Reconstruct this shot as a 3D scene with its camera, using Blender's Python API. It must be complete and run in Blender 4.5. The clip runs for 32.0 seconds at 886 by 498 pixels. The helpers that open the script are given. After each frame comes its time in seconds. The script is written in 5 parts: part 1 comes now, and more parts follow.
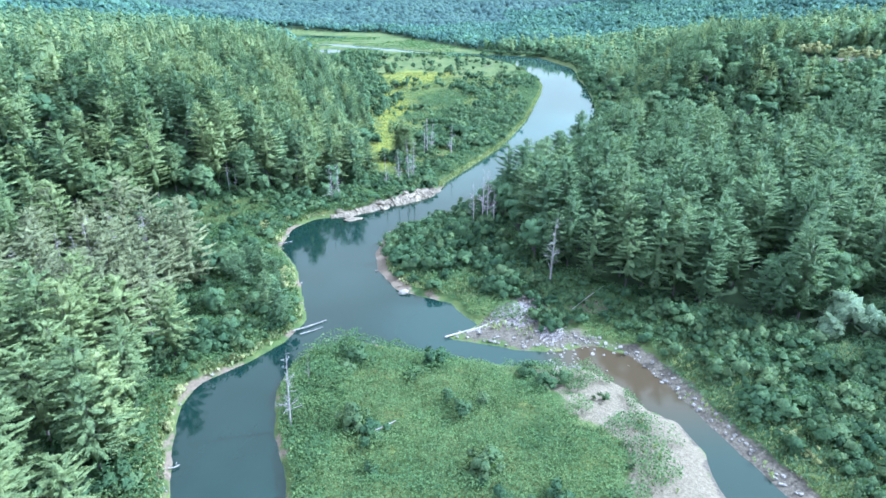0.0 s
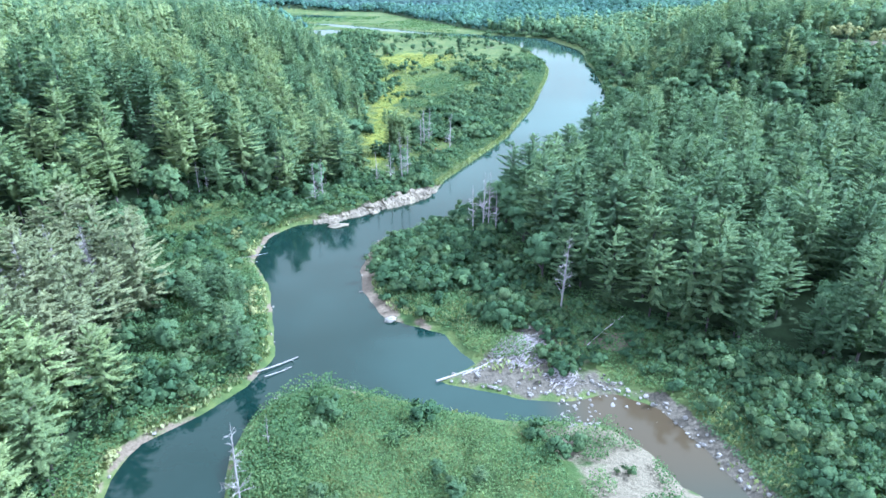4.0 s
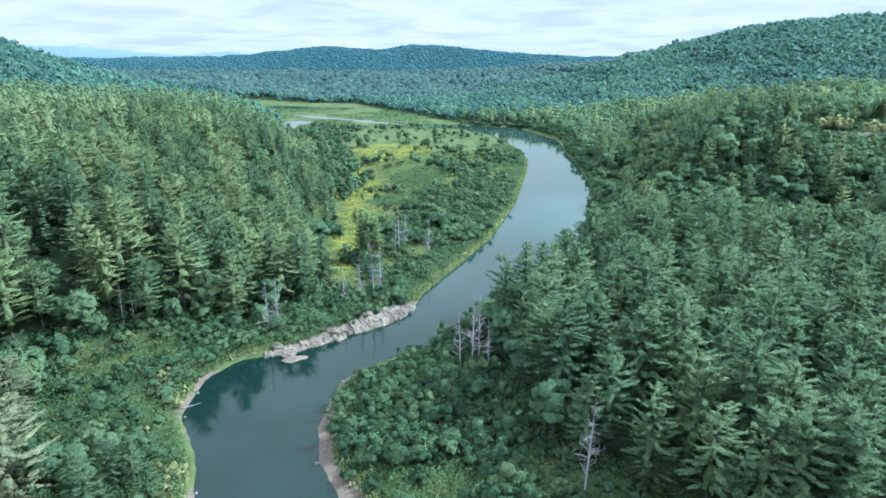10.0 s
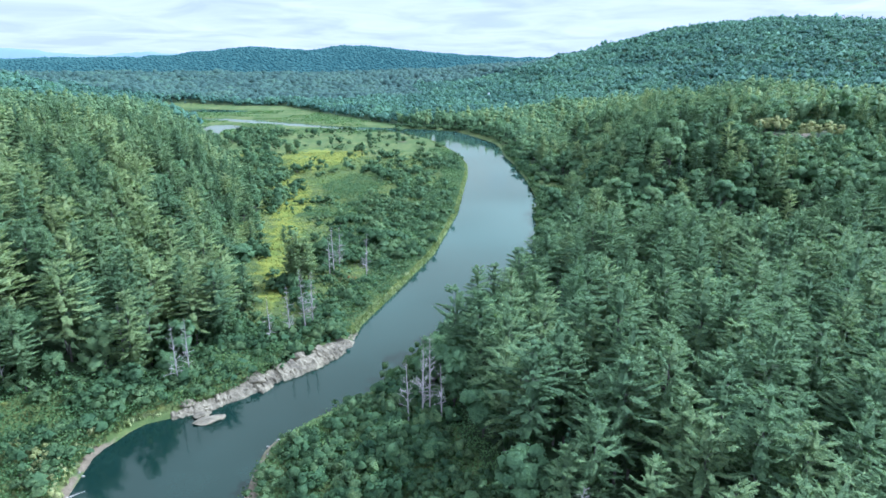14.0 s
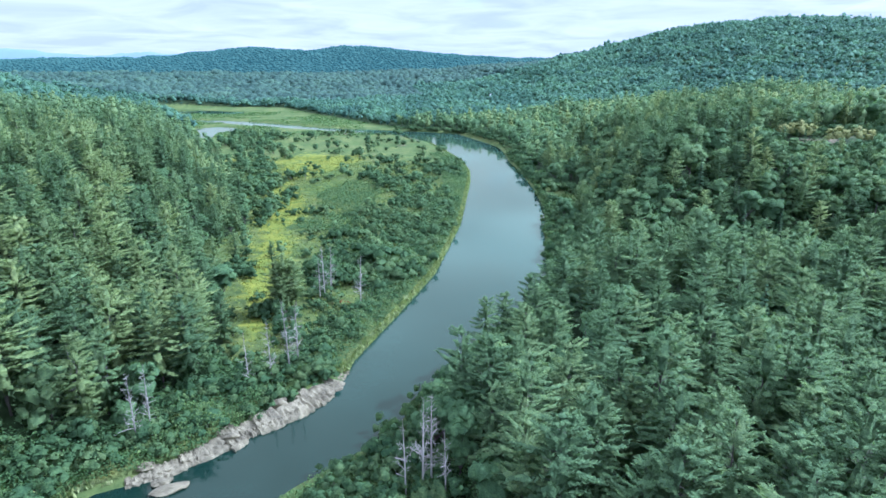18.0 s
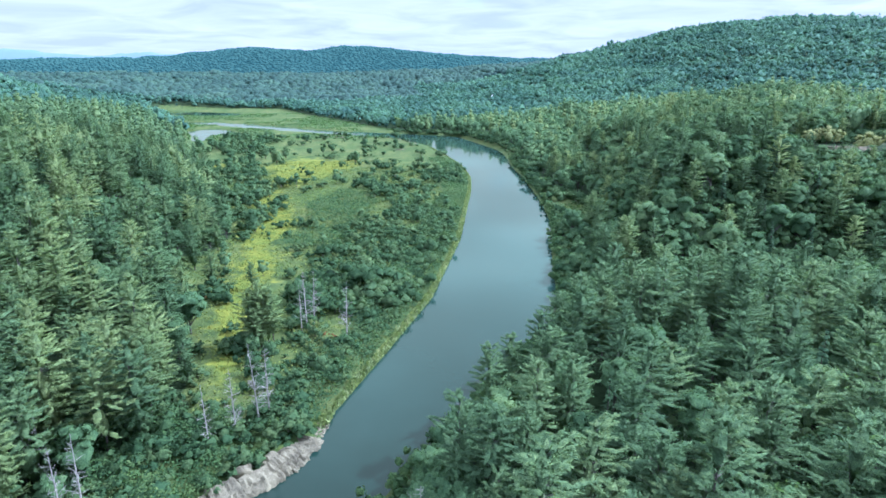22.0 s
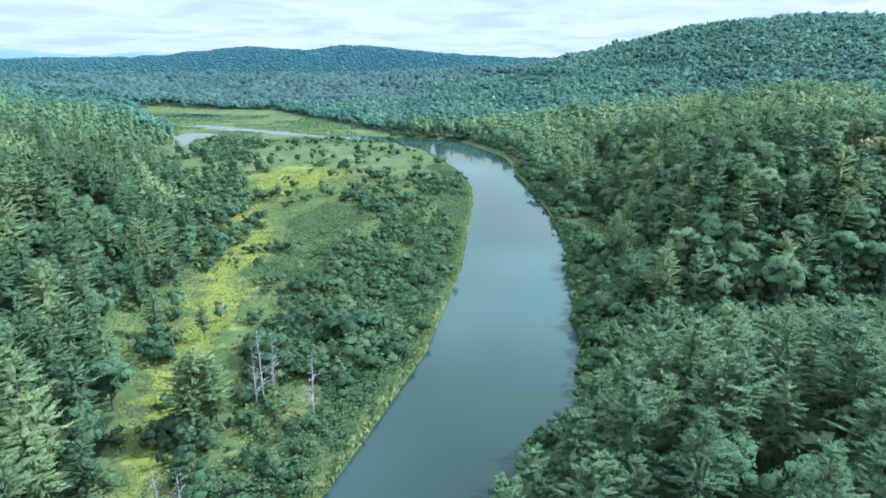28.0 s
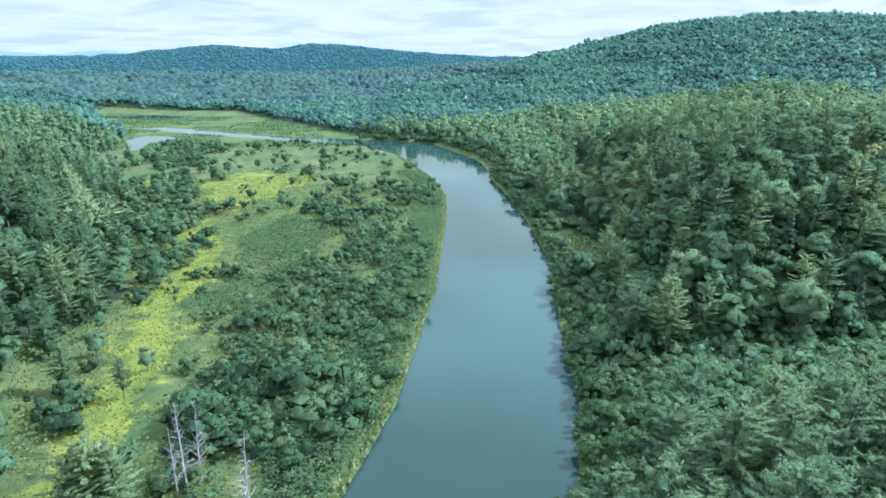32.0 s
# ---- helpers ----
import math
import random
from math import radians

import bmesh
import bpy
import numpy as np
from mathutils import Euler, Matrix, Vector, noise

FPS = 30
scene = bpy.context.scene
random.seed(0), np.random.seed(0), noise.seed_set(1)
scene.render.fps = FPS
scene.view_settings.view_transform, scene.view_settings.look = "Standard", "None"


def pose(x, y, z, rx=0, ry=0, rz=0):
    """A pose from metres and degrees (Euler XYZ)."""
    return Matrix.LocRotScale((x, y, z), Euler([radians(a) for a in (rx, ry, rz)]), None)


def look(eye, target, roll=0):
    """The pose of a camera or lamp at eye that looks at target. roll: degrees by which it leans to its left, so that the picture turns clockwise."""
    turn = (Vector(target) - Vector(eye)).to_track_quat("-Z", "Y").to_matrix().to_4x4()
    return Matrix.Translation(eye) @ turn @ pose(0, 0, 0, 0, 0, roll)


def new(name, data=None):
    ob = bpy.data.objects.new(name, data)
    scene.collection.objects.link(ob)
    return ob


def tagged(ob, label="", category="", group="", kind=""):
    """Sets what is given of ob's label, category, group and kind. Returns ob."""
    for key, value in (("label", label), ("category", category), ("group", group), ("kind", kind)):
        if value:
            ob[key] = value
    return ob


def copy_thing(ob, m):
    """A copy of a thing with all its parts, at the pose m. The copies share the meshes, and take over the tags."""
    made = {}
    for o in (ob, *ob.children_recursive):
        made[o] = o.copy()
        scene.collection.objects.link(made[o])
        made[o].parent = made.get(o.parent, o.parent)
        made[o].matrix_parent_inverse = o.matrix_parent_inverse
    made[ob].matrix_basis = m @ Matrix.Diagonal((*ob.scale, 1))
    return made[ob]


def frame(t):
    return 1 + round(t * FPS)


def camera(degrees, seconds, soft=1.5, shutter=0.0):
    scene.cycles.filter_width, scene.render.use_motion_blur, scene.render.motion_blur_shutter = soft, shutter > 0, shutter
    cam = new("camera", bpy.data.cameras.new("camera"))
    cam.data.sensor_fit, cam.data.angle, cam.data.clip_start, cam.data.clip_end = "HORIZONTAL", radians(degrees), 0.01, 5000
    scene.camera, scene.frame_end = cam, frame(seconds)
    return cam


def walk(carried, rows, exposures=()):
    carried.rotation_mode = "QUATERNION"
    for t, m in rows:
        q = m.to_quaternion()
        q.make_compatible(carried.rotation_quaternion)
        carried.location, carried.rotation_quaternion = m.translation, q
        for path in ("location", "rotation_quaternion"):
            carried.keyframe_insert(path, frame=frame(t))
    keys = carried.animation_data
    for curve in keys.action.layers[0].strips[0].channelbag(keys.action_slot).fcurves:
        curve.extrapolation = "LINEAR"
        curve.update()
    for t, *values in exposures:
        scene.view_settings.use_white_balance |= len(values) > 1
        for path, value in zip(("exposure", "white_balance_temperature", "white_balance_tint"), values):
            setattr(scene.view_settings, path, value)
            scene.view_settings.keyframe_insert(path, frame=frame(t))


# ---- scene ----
cam = camera(72.36, 32.0, 1.6)
EXPOSURES = [(0.0, 1.84, 4300, 18.5), (5.0, 1.84, 4300, 18.5), (5.25, 1.52, 4400, 16.5), (5.7, 1.3, 4450, 15), (32.0, 1.3, 4450, 15)]
PATH = [
    (0, 0.00, 0.00, 80.00, -23.187, -0.001),
    (0.5, 0.41, 3.32, 79.91, -23.191, -0.014),
    (1, 0.84, 6.64, 79.83, -23.199, 0.007),
    (1.5, 1.29, 9.96, 79.75, -23.205, 0.053),
    (2, 1.70, 13.28, 79.66, -23.203, 0.111),
    (2.5, 2.06, 16.59, 79.57, -23.195, 0.174),
    (4.2, 2.42, 27.84, 79.07, -25.000, 0.310),
    (4.5, 2.49, 29.82, 78.98, -24.393, 0.320),
    (4.6, 2.47, 30.48, 78.95, -23.546, 0.324),
    (4.7, 2.45, 31.14, 78.91, -22.459, 0.328),
    (4.8, 2.43, 31.80, 78.87, -21.356, 0.332),
    (4.9, 2.42, 32.46, 78.84, -20.235, 0.336),
    (5, 2.40, 33.12, 78.80, -19.194, 0.340),
    (5.1, 2.38, 33.77, 78.77, -18.139, 0.344),
    (5.2, 2.35, 34.42, 78.73, -17.607, 0.348),
    (5.3, 2.33, 35.08, 78.70, -17.388, 0.352),
    (5.4, 2.31, 35.73, 78.66, -17.315, 0.356),
    (5.5, 2.28, 36.38, 78.63, -17.315, 0.360),
    (6, 2.16, 39.58, 78.49, -17.344, 0.361),
    (6.5, 2.07, 42.71, 78.39, -17.309, 0.362),
    (7, 1.96, 45.73, 78.34, -17.274, 0.366),
    (7.5, 1.83, 48.67, 78.33, -17.262, 0.367),
    (8, 1.70, 51.57, 78.34, -17.249, 0.359),
    (8.5, 1.56, 54.44, 78.36, -17.225, 0.360),
    (9, 1.45, 57.33, 78.39, -17.218, -0.404),
    (9.5, 1.38, 60.25, 78.40, -17.207, -0.878),
    (10, 1.36, 63.21, 78.41, -17.201, -2.110),
    (10.5, 1.36, 66.20, 78.41, -17.200, -3.274),
    (11, 1.38, 69.20, 78.42, -17.193, -3.278),
    (11.5, 1.43, 72.21, 78.43, -17.185, -4.211),
    (12, 1.49, 75.21, 78.44, -17.169, -4.511),
    (12.5, 1.57, 78.21, 78.46, -17.143, -5.605),
    (13, 1.65, 81.19, 78.48, -17.138, -7.556),
    (13.5, 1.73, 84.18, 78.51, -17.132, -8.266),
    (14, 1.80, 87.17, 78.55, -17.128, -8.226),
    (14.5, 1.90, 90.16, 78.59, -17.157, -8.252),
    (16.5, 2.88, 101.82, 78.75, -17.089, -8.274),
    (17, 3.33, 104.61, 78.79, -17.093, -8.240),
    (17.5, 3.84, 107.38, 78.83, -17.095, -8.208),
    (18, 4.40, 110.14, 78.86, -17.105, -8.186),
    (18.5, 4.97, 112.94, 78.90, -17.118, -8.177),
    (19, 5.54, 115.79, 78.94, -17.123, -8.172),
    (19.5, 6.09, 118.73, 78.99, -17.128, -8.167),
    (20, 6.67, 121.71, 79.04, -17.114, -8.153),
    (20.5, 7.27, 124.73, 79.09, -17.097, -8.130),
    (21, 7.88, 127.79, 79.15, -17.086, -8.108),
    (21.5, 8.49, 130.89, 79.20, -17.087, -8.093),
    (22, 9.08, 134.03, 79.25, -17.089, -8.081),
    (22.5, 9.66, 137.22, 79.29, -17.103, -8.088),
    (23, 10.20, 140.43, 79.34, -17.116, -8.102),
    (23.5, 10.73, 143.67, 79.39, -17.125, -8.113),
    (24, 11.25, 146.95, 79.43, -17.154, -8.109),
    (24.5, 11.78, 150.29, 79.46, -17.170, -8.105),
    (26.5, 14.13, 164.65, 79.19, -17.107, -8.069),
    (27, 14.78, 168.54, 79.00, -17.095, -8.050),
    (27.5, 15.44, 172.46, 78.80, -17.099, -8.041),
    (28, 16.11, 176.37, 78.62, -17.108, -8.031),
    (28.5, 16.77, 180.22, 78.47, -17.123, -8.023),
    (29, 17.42, 183.94, 78.39, -17.124, -8.013),
    (29.5, 18.06, 187.59, 78.36, -17.121, -8.000),
    (30, 18.69, 191.19, 78.37, -17.140, -7.996),
    (30.5, 19.33, 194.75, 78.39, -17.165, -7.994),
    (31, 19.96, 198.30, 78.43, -17.170, -8.089),
    (31.5, 20.60, 201.85, 78.47, -17.183, -8.418),
    (32, 21.23, 205.42, 78.49, -17.203, -10.648),
]
walk(cam, [(t, pose(x, y, z, 90 + tilt, 0, turn)) for t, x, y, z, tilt, turn in PATH], EXPOSURES)

# ---- world, sun ----
import itertools

SUN_DIR = Vector((0.93, 0.20, 0.83)).normalized()
SUN_EL = math.asin(SUN_DIR.z)
SUN_AZ = math.atan2(SUN_DIR.x, SUN_DIR.y)


def link(nt, a, b):
    nt.links.new(a, b)


def node(nt, kind, **values):
    n = nt.nodes.new(kind)
    for key, value in values.items():
        if key in n.inputs:
            n.inputs[key].default_value = value
    return n


def math_node(nt, op, a, b=None):
    n = nt.nodes.new("ShaderNodeMath")
    n.operation = op
    for i, v in enumerate((a, b)):
        if v is None:
            continue
        if isinstance(v, (int, float)):
            n.inputs[i].default_value = v
        else:
            link(nt, v, n.inputs[i])
    return n.outputs[0]


def ramp(nt, fac, stops):
    n = nt.nodes.new("ShaderNodeValToRGB")
    els = n.color_ramp.elements
    while len(els) < len(stops):
        els.new(0.5)
    for e, (p, c) in zip(els, stops):
        e.position = p
        e.color = (*c, 1) if len(c) == 3 else c
    link(nt, fac, n.inputs[0])
    return n.outputs[0]


def mix_rgb(nt, fac, a, b, blend="MIX"):
    n = nt.nodes.new("ShaderNodeMix")
    n.data_type, n.blend_type = "RGBA", blend
    for sock, v in ((n.inputs[0], fac), (n.inputs[6], a), (n.inputs[7], b)):
        if isinstance(v, (int, float)):
            sock.default_value = v
        elif isinstance(v, tuple):
            sock.default_value = (*v, 1)
        else:
            link(nt, v, sock)
    return n.outputs[2]


def build_world():
    w = bpy.data.worlds.new("sky")
    scene.world = w
    w.use_nodes = True
    nt = w.node_tree
    nt.nodes.clear()
    out, bg = nt.nodes.new("ShaderNodeOutputWorld"), nt.nodes.new("ShaderNodeBackground")
    sky = nt.nodes.new("ShaderNodeTexSky")
    sky.sky_type, sky.sun_disc = "NISHITA", False
    sky.sun_elevation, sky.sun_rotation = SUN_EL, SUN_AZ
    sky.air_density, sky.dust_density, sky.ozone_density = 1.0, 1.6, 1.0
    co = nt.nodes.new("ShaderNodeTexCoord")
    sep = nt.nodes.new("ShaderNodeSeparateXYZ")
    link(nt, co.outputs["Generated"], sep.inputs[0])
    h = math_node(nt, "ADD", math_node(nt, "MAXIMUM", sep.outputs[2], 0.0), 0.10)
    comb = nt.nodes.new("ShaderNodeCombineXYZ")
    link(nt, math_node(nt, "DIVIDE", sep.outputs[0], h), comb.inputs[0])
    link(nt, math_node(nt, "DIVIDE", sep.outputs[1], h), comb.inputs[1])
    n1 = node(nt, "ShaderNodeTexNoise", Scale=0.62, Detail=6.0, Roughness=0.52, Distortion=0.6)
    link(nt, comb.outputs[0], n1.inputs["Vector"])
    n2 = node(nt, "ShaderNodeTexNoise", Scale=1.25, Detail=5.0, Roughness=0.55, Distortion=0.8)
    link(nt, comb.outputs[0], n2.inputs["Vector"])
    cover = ramp(nt, n1.outputs[0], [(0.22, (0, 0, 0)), (0.42, (1, 1, 1))])
    # thin haze band low on the horizon stays pale blue
    low = ramp(nt, sep.outputs[2], [(0.06, (0.96, 0.96, 0.96)), (0.2, (0, 0, 0))])
    fac = mix_rgb(nt, 1.0, cover, low, "LIGHTEN")
    cloud = ramp(nt, n2.outputs[0], [(0.32, (0.78, 0.78, 0.78)), (0.5, (0.93, 0.91, 0.90)), (0.66, (1.04, 1.0, 0.97))])
    bright = mix_rgb(nt, 1.0, cloud, CLOUD, "MULTIPLY")
    # a cloud deck is brighter overhead than low down
    bright = mix_rgb(nt, 1.0, bright, ramp(nt, sep.outputs[2], [(0.12, (0.335, 0.335, 0.335)), (0.9, (0.92, 0.92, 0.92))]), "MULTIPLY")
    bright = mix_rgb(nt, 1.0, bright, (2.5, 2.5, 2.5), "MULTIPLY")
    link(nt, mix_rgb(nt, fac, mix_rgb(nt, 1.0, sky.outputs[0], SKY_GAIN, "MULTIPLY"), bright), bg.inputs[0])
    bg.inputs[1].default_value = SKY_STRENGTH
    link(nt, bg.outputs[0], out.inputs[0])
    sun = new("sun", bpy.data.lights.new("sun", "SUN"))
    sun.data.energy, sun.data.angle, sun.data.color = SUN_STRENGTH, radians(0.6), (1.0, 0.93, 0.80)
    sun.matrix_world = look(SUN_DIR * 300, (0, 0, 0))


CLOUD = (4.85, 4.72, 4.5)
SKY_GAIN = (0.98, 1.02, 0.98)
SKY_STRENGTH = 0.105
SUN_STRENGTH = 3.9
build_world()


# ---- materials ----
def material(name):
    m = bpy.data.materials.new(name)
    m.use_nodes = True
    m.node_tree.nodes.clear()
    return m, m.node_tree, m.node_tree.nodes.new("ShaderNodeOutputMaterial")


def foliage(name, dark, mid, light, translucent=0.28, rough=0.8, relief=0.45, grain=1.0, stands=0.0):
    """Leaves: one tone a tree, another a clump, and fine mottling."""
    m, nt, out = material(name)
    info, geo = nt.nodes.new("ShaderNodeObjectInfo"), nt.nodes.new("ShaderNodeNewGeometry")
    att = nt.nodes.new("ShaderNodeAttribute")
    att.attribute_name = "tint"
    tree = math_node(nt, "FRACT", math_node(nt, "ADD", info.outputs["Random"], att.outputs["Fac"]))
    tone = math_node(nt, "ADD", math_node(nt, "ADD", math_node(nt, "MULTIPLY", tree, 0.5), 0.08), math_node(nt, "MULTIPLY", geo.outputs["Random Per Island"], 0.34))
    n = node(nt, "ShaderNodeTexNoise", Scale=2.6 * grain, Detail=4.0, Roughness=0.65)
    co = nt.nodes.new("ShaderNodeTexCoord")
    link(nt, co.outputs["Object"], n.inputs["Vector"])
    col = ramp(nt, tone, [(0.08, dark), (0.5, mid), (0.95, light)])
    col = mix_rgb(nt, 1.0, col, ramp(nt, n.outputs[0], [(0.32, (0.76, 0.78, 0.78)), (0.5, (1.0, 1.0, 1.0)), (0.68, (1.24, 1.21, 1.12))]), "MULTIPLY")
    big = node(nt, "ShaderNodeTexNoise", Scale=0.75 * grain, Detail=3.0, Roughness=0.6)
    link(nt, co.outputs["Object"], big.inputs["Vector"])
    col = mix_rgb(nt, 1.0, col, ramp(nt, big.outputs[0], [(0.36, (0.76, 0.79, 0.80)), (0.5, (1.0, 1.0, 1.0)), (0.66, (1.18, 1.15, 1.08))]), "MULTIPLY")
    if stands:
        wide = node(nt, "ShaderNodeTexNoise", Scale=0.014, Detail=4.0, Roughness=0.6)
        link(nt, co.outputs["Object"], wide.inputs["Vector"])
        col = mix_rgb(nt, stands, col, ramp(nt, wide.outputs[0], [(0.36, (0.55, 0.62, 0.68)), (0.5, (1.0, 1.0, 1.0)), (0.64, (1.35, 1.28, 1.1))]), "MULTIPLY")
    if grain == 1.0:
        grit = node(nt, "ShaderNodeTexNoise", Scale=8.5 * grain, Detail=3.0, Roughness=0.7)
        link(nt, co.outputs["Object"], grit.inputs["Vector"])
        col = mix_rgb(nt, 1.0, col, ramp(nt, grit.outputs[0], [(0.34, (0.55, 0.60, 0.62)), (0.5, (1.0, 1.0, 1.0)), (0.66, (1.45, 1.40, 1.25))]), "MULTIPLY")
    d = node(nt, "ShaderNodeBsdfPrincipled", Roughness=rough)
    d.inputs["Specular IOR Level"].default_value = 0.12
    t = nt.nodes.new("ShaderNodeBsdfTranslucent")
    if relief:
        clump = node(nt, "ShaderNodeTexNoise", Scale=1.3 * grain, Detail=4.0, Roughness=0.65)
        link(nt, co.outputs["Object"], clump.inputs["Vector"])
        bp = node(nt, "ShaderNodeBump", Strength=1.0, Distance=relief)
        link(nt, clump.outputs[0], bp.inputs["Height"])
        link(nt, bp.outputs[0], d.inputs["Normal"])
    link(nt, col, d.inputs["Base Color"])
    link(nt, mix_rgb(nt, 1.0, col, (1.15, 1.25, 0.75), "MULTIPLY"), t.inputs[0])
    mx = nt.nodes.new("ShaderNodeMixShader")
    mx.inputs[0].default_value = translucent
    link(nt, d.outputs[0], mx.inputs[1])
    link(nt, t.outputs[0], mx.inputs[2])
    link(nt, mx.outputs[0], out.inputs[0])
    return m


def rough_solid(name, a, b, scale=1.0, bump=0.4, rough=0.85, fine=9.0):
    """Stone, bark, sand: two tones at two scales and a relief."""
    m, nt, out = material(name)
    co, info = nt.nodes.new("ShaderNodeTexCoord"), nt.nodes.new("ShaderNodeObjectInfo")
    n1 = node(nt, "ShaderNodeTexNoise", Scale=scale, Detail=6.0, Roughness=0.6)
    n2 = node(nt, "ShaderNodeTexNoise", Scale=scale * fine, Detail=4.0, Roughness=0.7)
    for n in (n1, n2):
        link(nt, co.outputs["Object"], n.inputs["Vector"])
    col = ramp(nt, n1.outputs[0], [(0.3, a), (0.7, b)])
    col = mix_rgb(nt, 0.6, col, mix_rgb(nt, n2.outputs[0], (0.45, 0.45, 0.45), (1.5, 1.5, 1.5)), "MULTIPLY")
    col = mix_rgb(nt, 0.35, col, mix_rgb(nt, info.outputs["Random"], (0.6, 0.6, 0.6), (1.4, 1.4, 1.4)), "MULTIPLY")
    d = node(nt, "ShaderNodeBsdfPrincipled", Roughness=rough)
    link(nt, col, d.inputs["Base Color"])
    b_ = node(nt, "ShaderNodeBump", Strength=bump, Distance=0.3)
    link(nt, n2.outputs[0], b_.inputs["Height"])
    link(nt, b_.outputs[0], d.inputs["Normal"])
    link(nt, d.outputs[0], out.inputs[0])
    return m


def ground_material():
    m, nt, out = material("ground_cover")
    co = nt.nodes.new("ShaderNodeTexCoord")

    def att(name):
        a = nt.nodes.new("ShaderNodeAttribute")
        a.attribute_name = name
        return a.outputs["Fac"]

    def noise_at(scale, detail=5.0, rough=0.6):
        n = node(nt, "ShaderNodeTexNoise", Scale=scale, Detail=detail, Roughness=rough)
        link(nt, co.outputs["Object"], n.inputs["Vector"])
        return n.outputs[0]

    big, mid, fine = noise_at(0.035), noise_at(0.22), noise_at(1.6, 6.0, 0.7)
    floor_ = ramp(nt, mid, [(0.3, (0.018, 0.030, 0.012)), (0.7, (0.050, 0.075, 0.028))])
    grass = ramp(nt, mid, [(0.28, (0.056, 0.080, 0.027)), (0.5, (0.098, 0.120, 0.036)), (0.72, (0.152, 0.160, 0.048))])
    grass = mix_rgb(nt, ramp(nt, big, [(0.38, (0, 0, 0)), (0.62, (1, 1, 1))]), mix_rgb(nt, 1.0, grass, (0.62, 0.78, 0.7), "MULTIPLY"), grass)
    yellow = ramp(nt, mid, [(0.28, (0.092, 0.128, 0.022)), (0.5, (0.150, 0.172, 0.026)), (0.72, (0.225, 0.224, 0.032))])
    grass = mix_rgb(nt, ramp(nt, math_node(nt, "ADD", att("dry"), math_node(nt, "MULTIPLY", math_node(nt, "SUBTRACT", mid, 0.5), 2.2)), [(0.3, (0, 0, 0)), (0.7, (1, 1, 1))]), grass, yellow)
    sand = ramp(nt, fine, [(0.3, (0.110, 0.088, 0.054)), (0.7, (0.185, 0.152, 0.100))])
    gravel = ramp(nt, fine, [(0.3, (0.112, 0.097, 0.060)), (0.7, (0.190, 0.168, 0.106))])
    edge = math_node(nt, "MULTIPLY", math_node(nt, "SUBTRACT", mid, 0.5), 1.1)

    def mask(name):
        return ramp(nt, math_node(nt, "ADD", att(name), edge), [(0.42, (0, 0, 0)), (0.58, (1, 1, 1))])

    col = mix_rgb(nt, mask("meadow"), floor_, grass)
    col = mix_rgb(nt, mask("sand"), col, sand)
    col = mix_rgb(nt, mask("gravel"), col, gravel)
    scree = ramp(nt, fine, [(0.3, (0.050, 0.045, 0.031)), (0.7, (0.140, 0.124, 0.085))])
    col = mix_rgb(nt, mask("scree"), col, scree)
    col = mix_rgb(nt, 0.5, col, mix_rgb(nt, fine, (0.5, 0.5, 0.5), (1.5, 1.5, 1.5)), "MULTIPLY")
    d = node(nt, "ShaderNodeBsdfPrincipled", Roughness=0.95)
    d.inputs["Specular IOR Level"].default_value = 0.1
    link(nt, col, d.inputs["Base Color"])
    b = node(nt, "ShaderNodeBump", Strength=0.6, Distance=0.5)
    link(nt, fine, b.inputs["Height"])
    link(nt, b.outputs[0], d.inputs["Normal"])
    link(nt, d.outputs[0], out.inputs[0])
    return m


def water_material(name, deep, silt, rough=0.045):
    m, nt, out = material(name)
    co = nt.nodes.new("ShaderNodeTexCoord")
    n1 = node(nt, "ShaderNodeTexNoise", Scale=0.05, Detail=4.0)
    n2 = node(nt, "ShaderNodeTexNoise", Scale=1.1, Detail=3.0, Roughness=0.55)
    for n in (n1, n2):
        link(nt, co.outputs["Object"], n.inputs["Vector"])
    d = nt.nodes.new("ShaderNodeBsdfDiffuse")
    g = node(nt, "ShaderNodeBsdfGlossy", Roughness=rough)
    g.inputs["Color"].default_value = (0.96, 1.0, 0.74, 1)
    fr = node(nt, "ShaderNodeFresnel", IOR=1.36)
    mx = nt.nodes.new("ShaderNodeMixShader")
    att = nt.nodes.new("ShaderNodeAttribute")
    att.attribute_name = "silt"
    milk_sheen = nt.nodes.new("ShaderNodeAttribute")
    milk_sheen.attribute_name = "milk_sheen"
    link(nt, mix_rgb(nt, att.outputs["Fac"], mix_rgb(nt, milk_sheen.outputs["Fac"], ramp(nt, n1.outputs[0], [(0.35, deep), (0.7, silt)]), (0.042, 0.078, 0.062)), (0.052, 0.040, 0.021)), d.inputs["Color"])
    b = node(nt, "ShaderNodeBump", Strength=0.11, Distance=0.08)
    link(nt, n2.outputs[0], b.inputs["Height"])
    for n in (g, fr):
        link(nt, b.outputs[0], n.inputs["Normal"])
    link(nt, fr.outputs[0], mx.inputs[0])
    link(nt, d.outputs[0], mx.inputs[1])
    link(nt, g.outputs[0], mx.inputs[2])
    link(nt, mx.outputs[0], out.inputs[0])
    return m


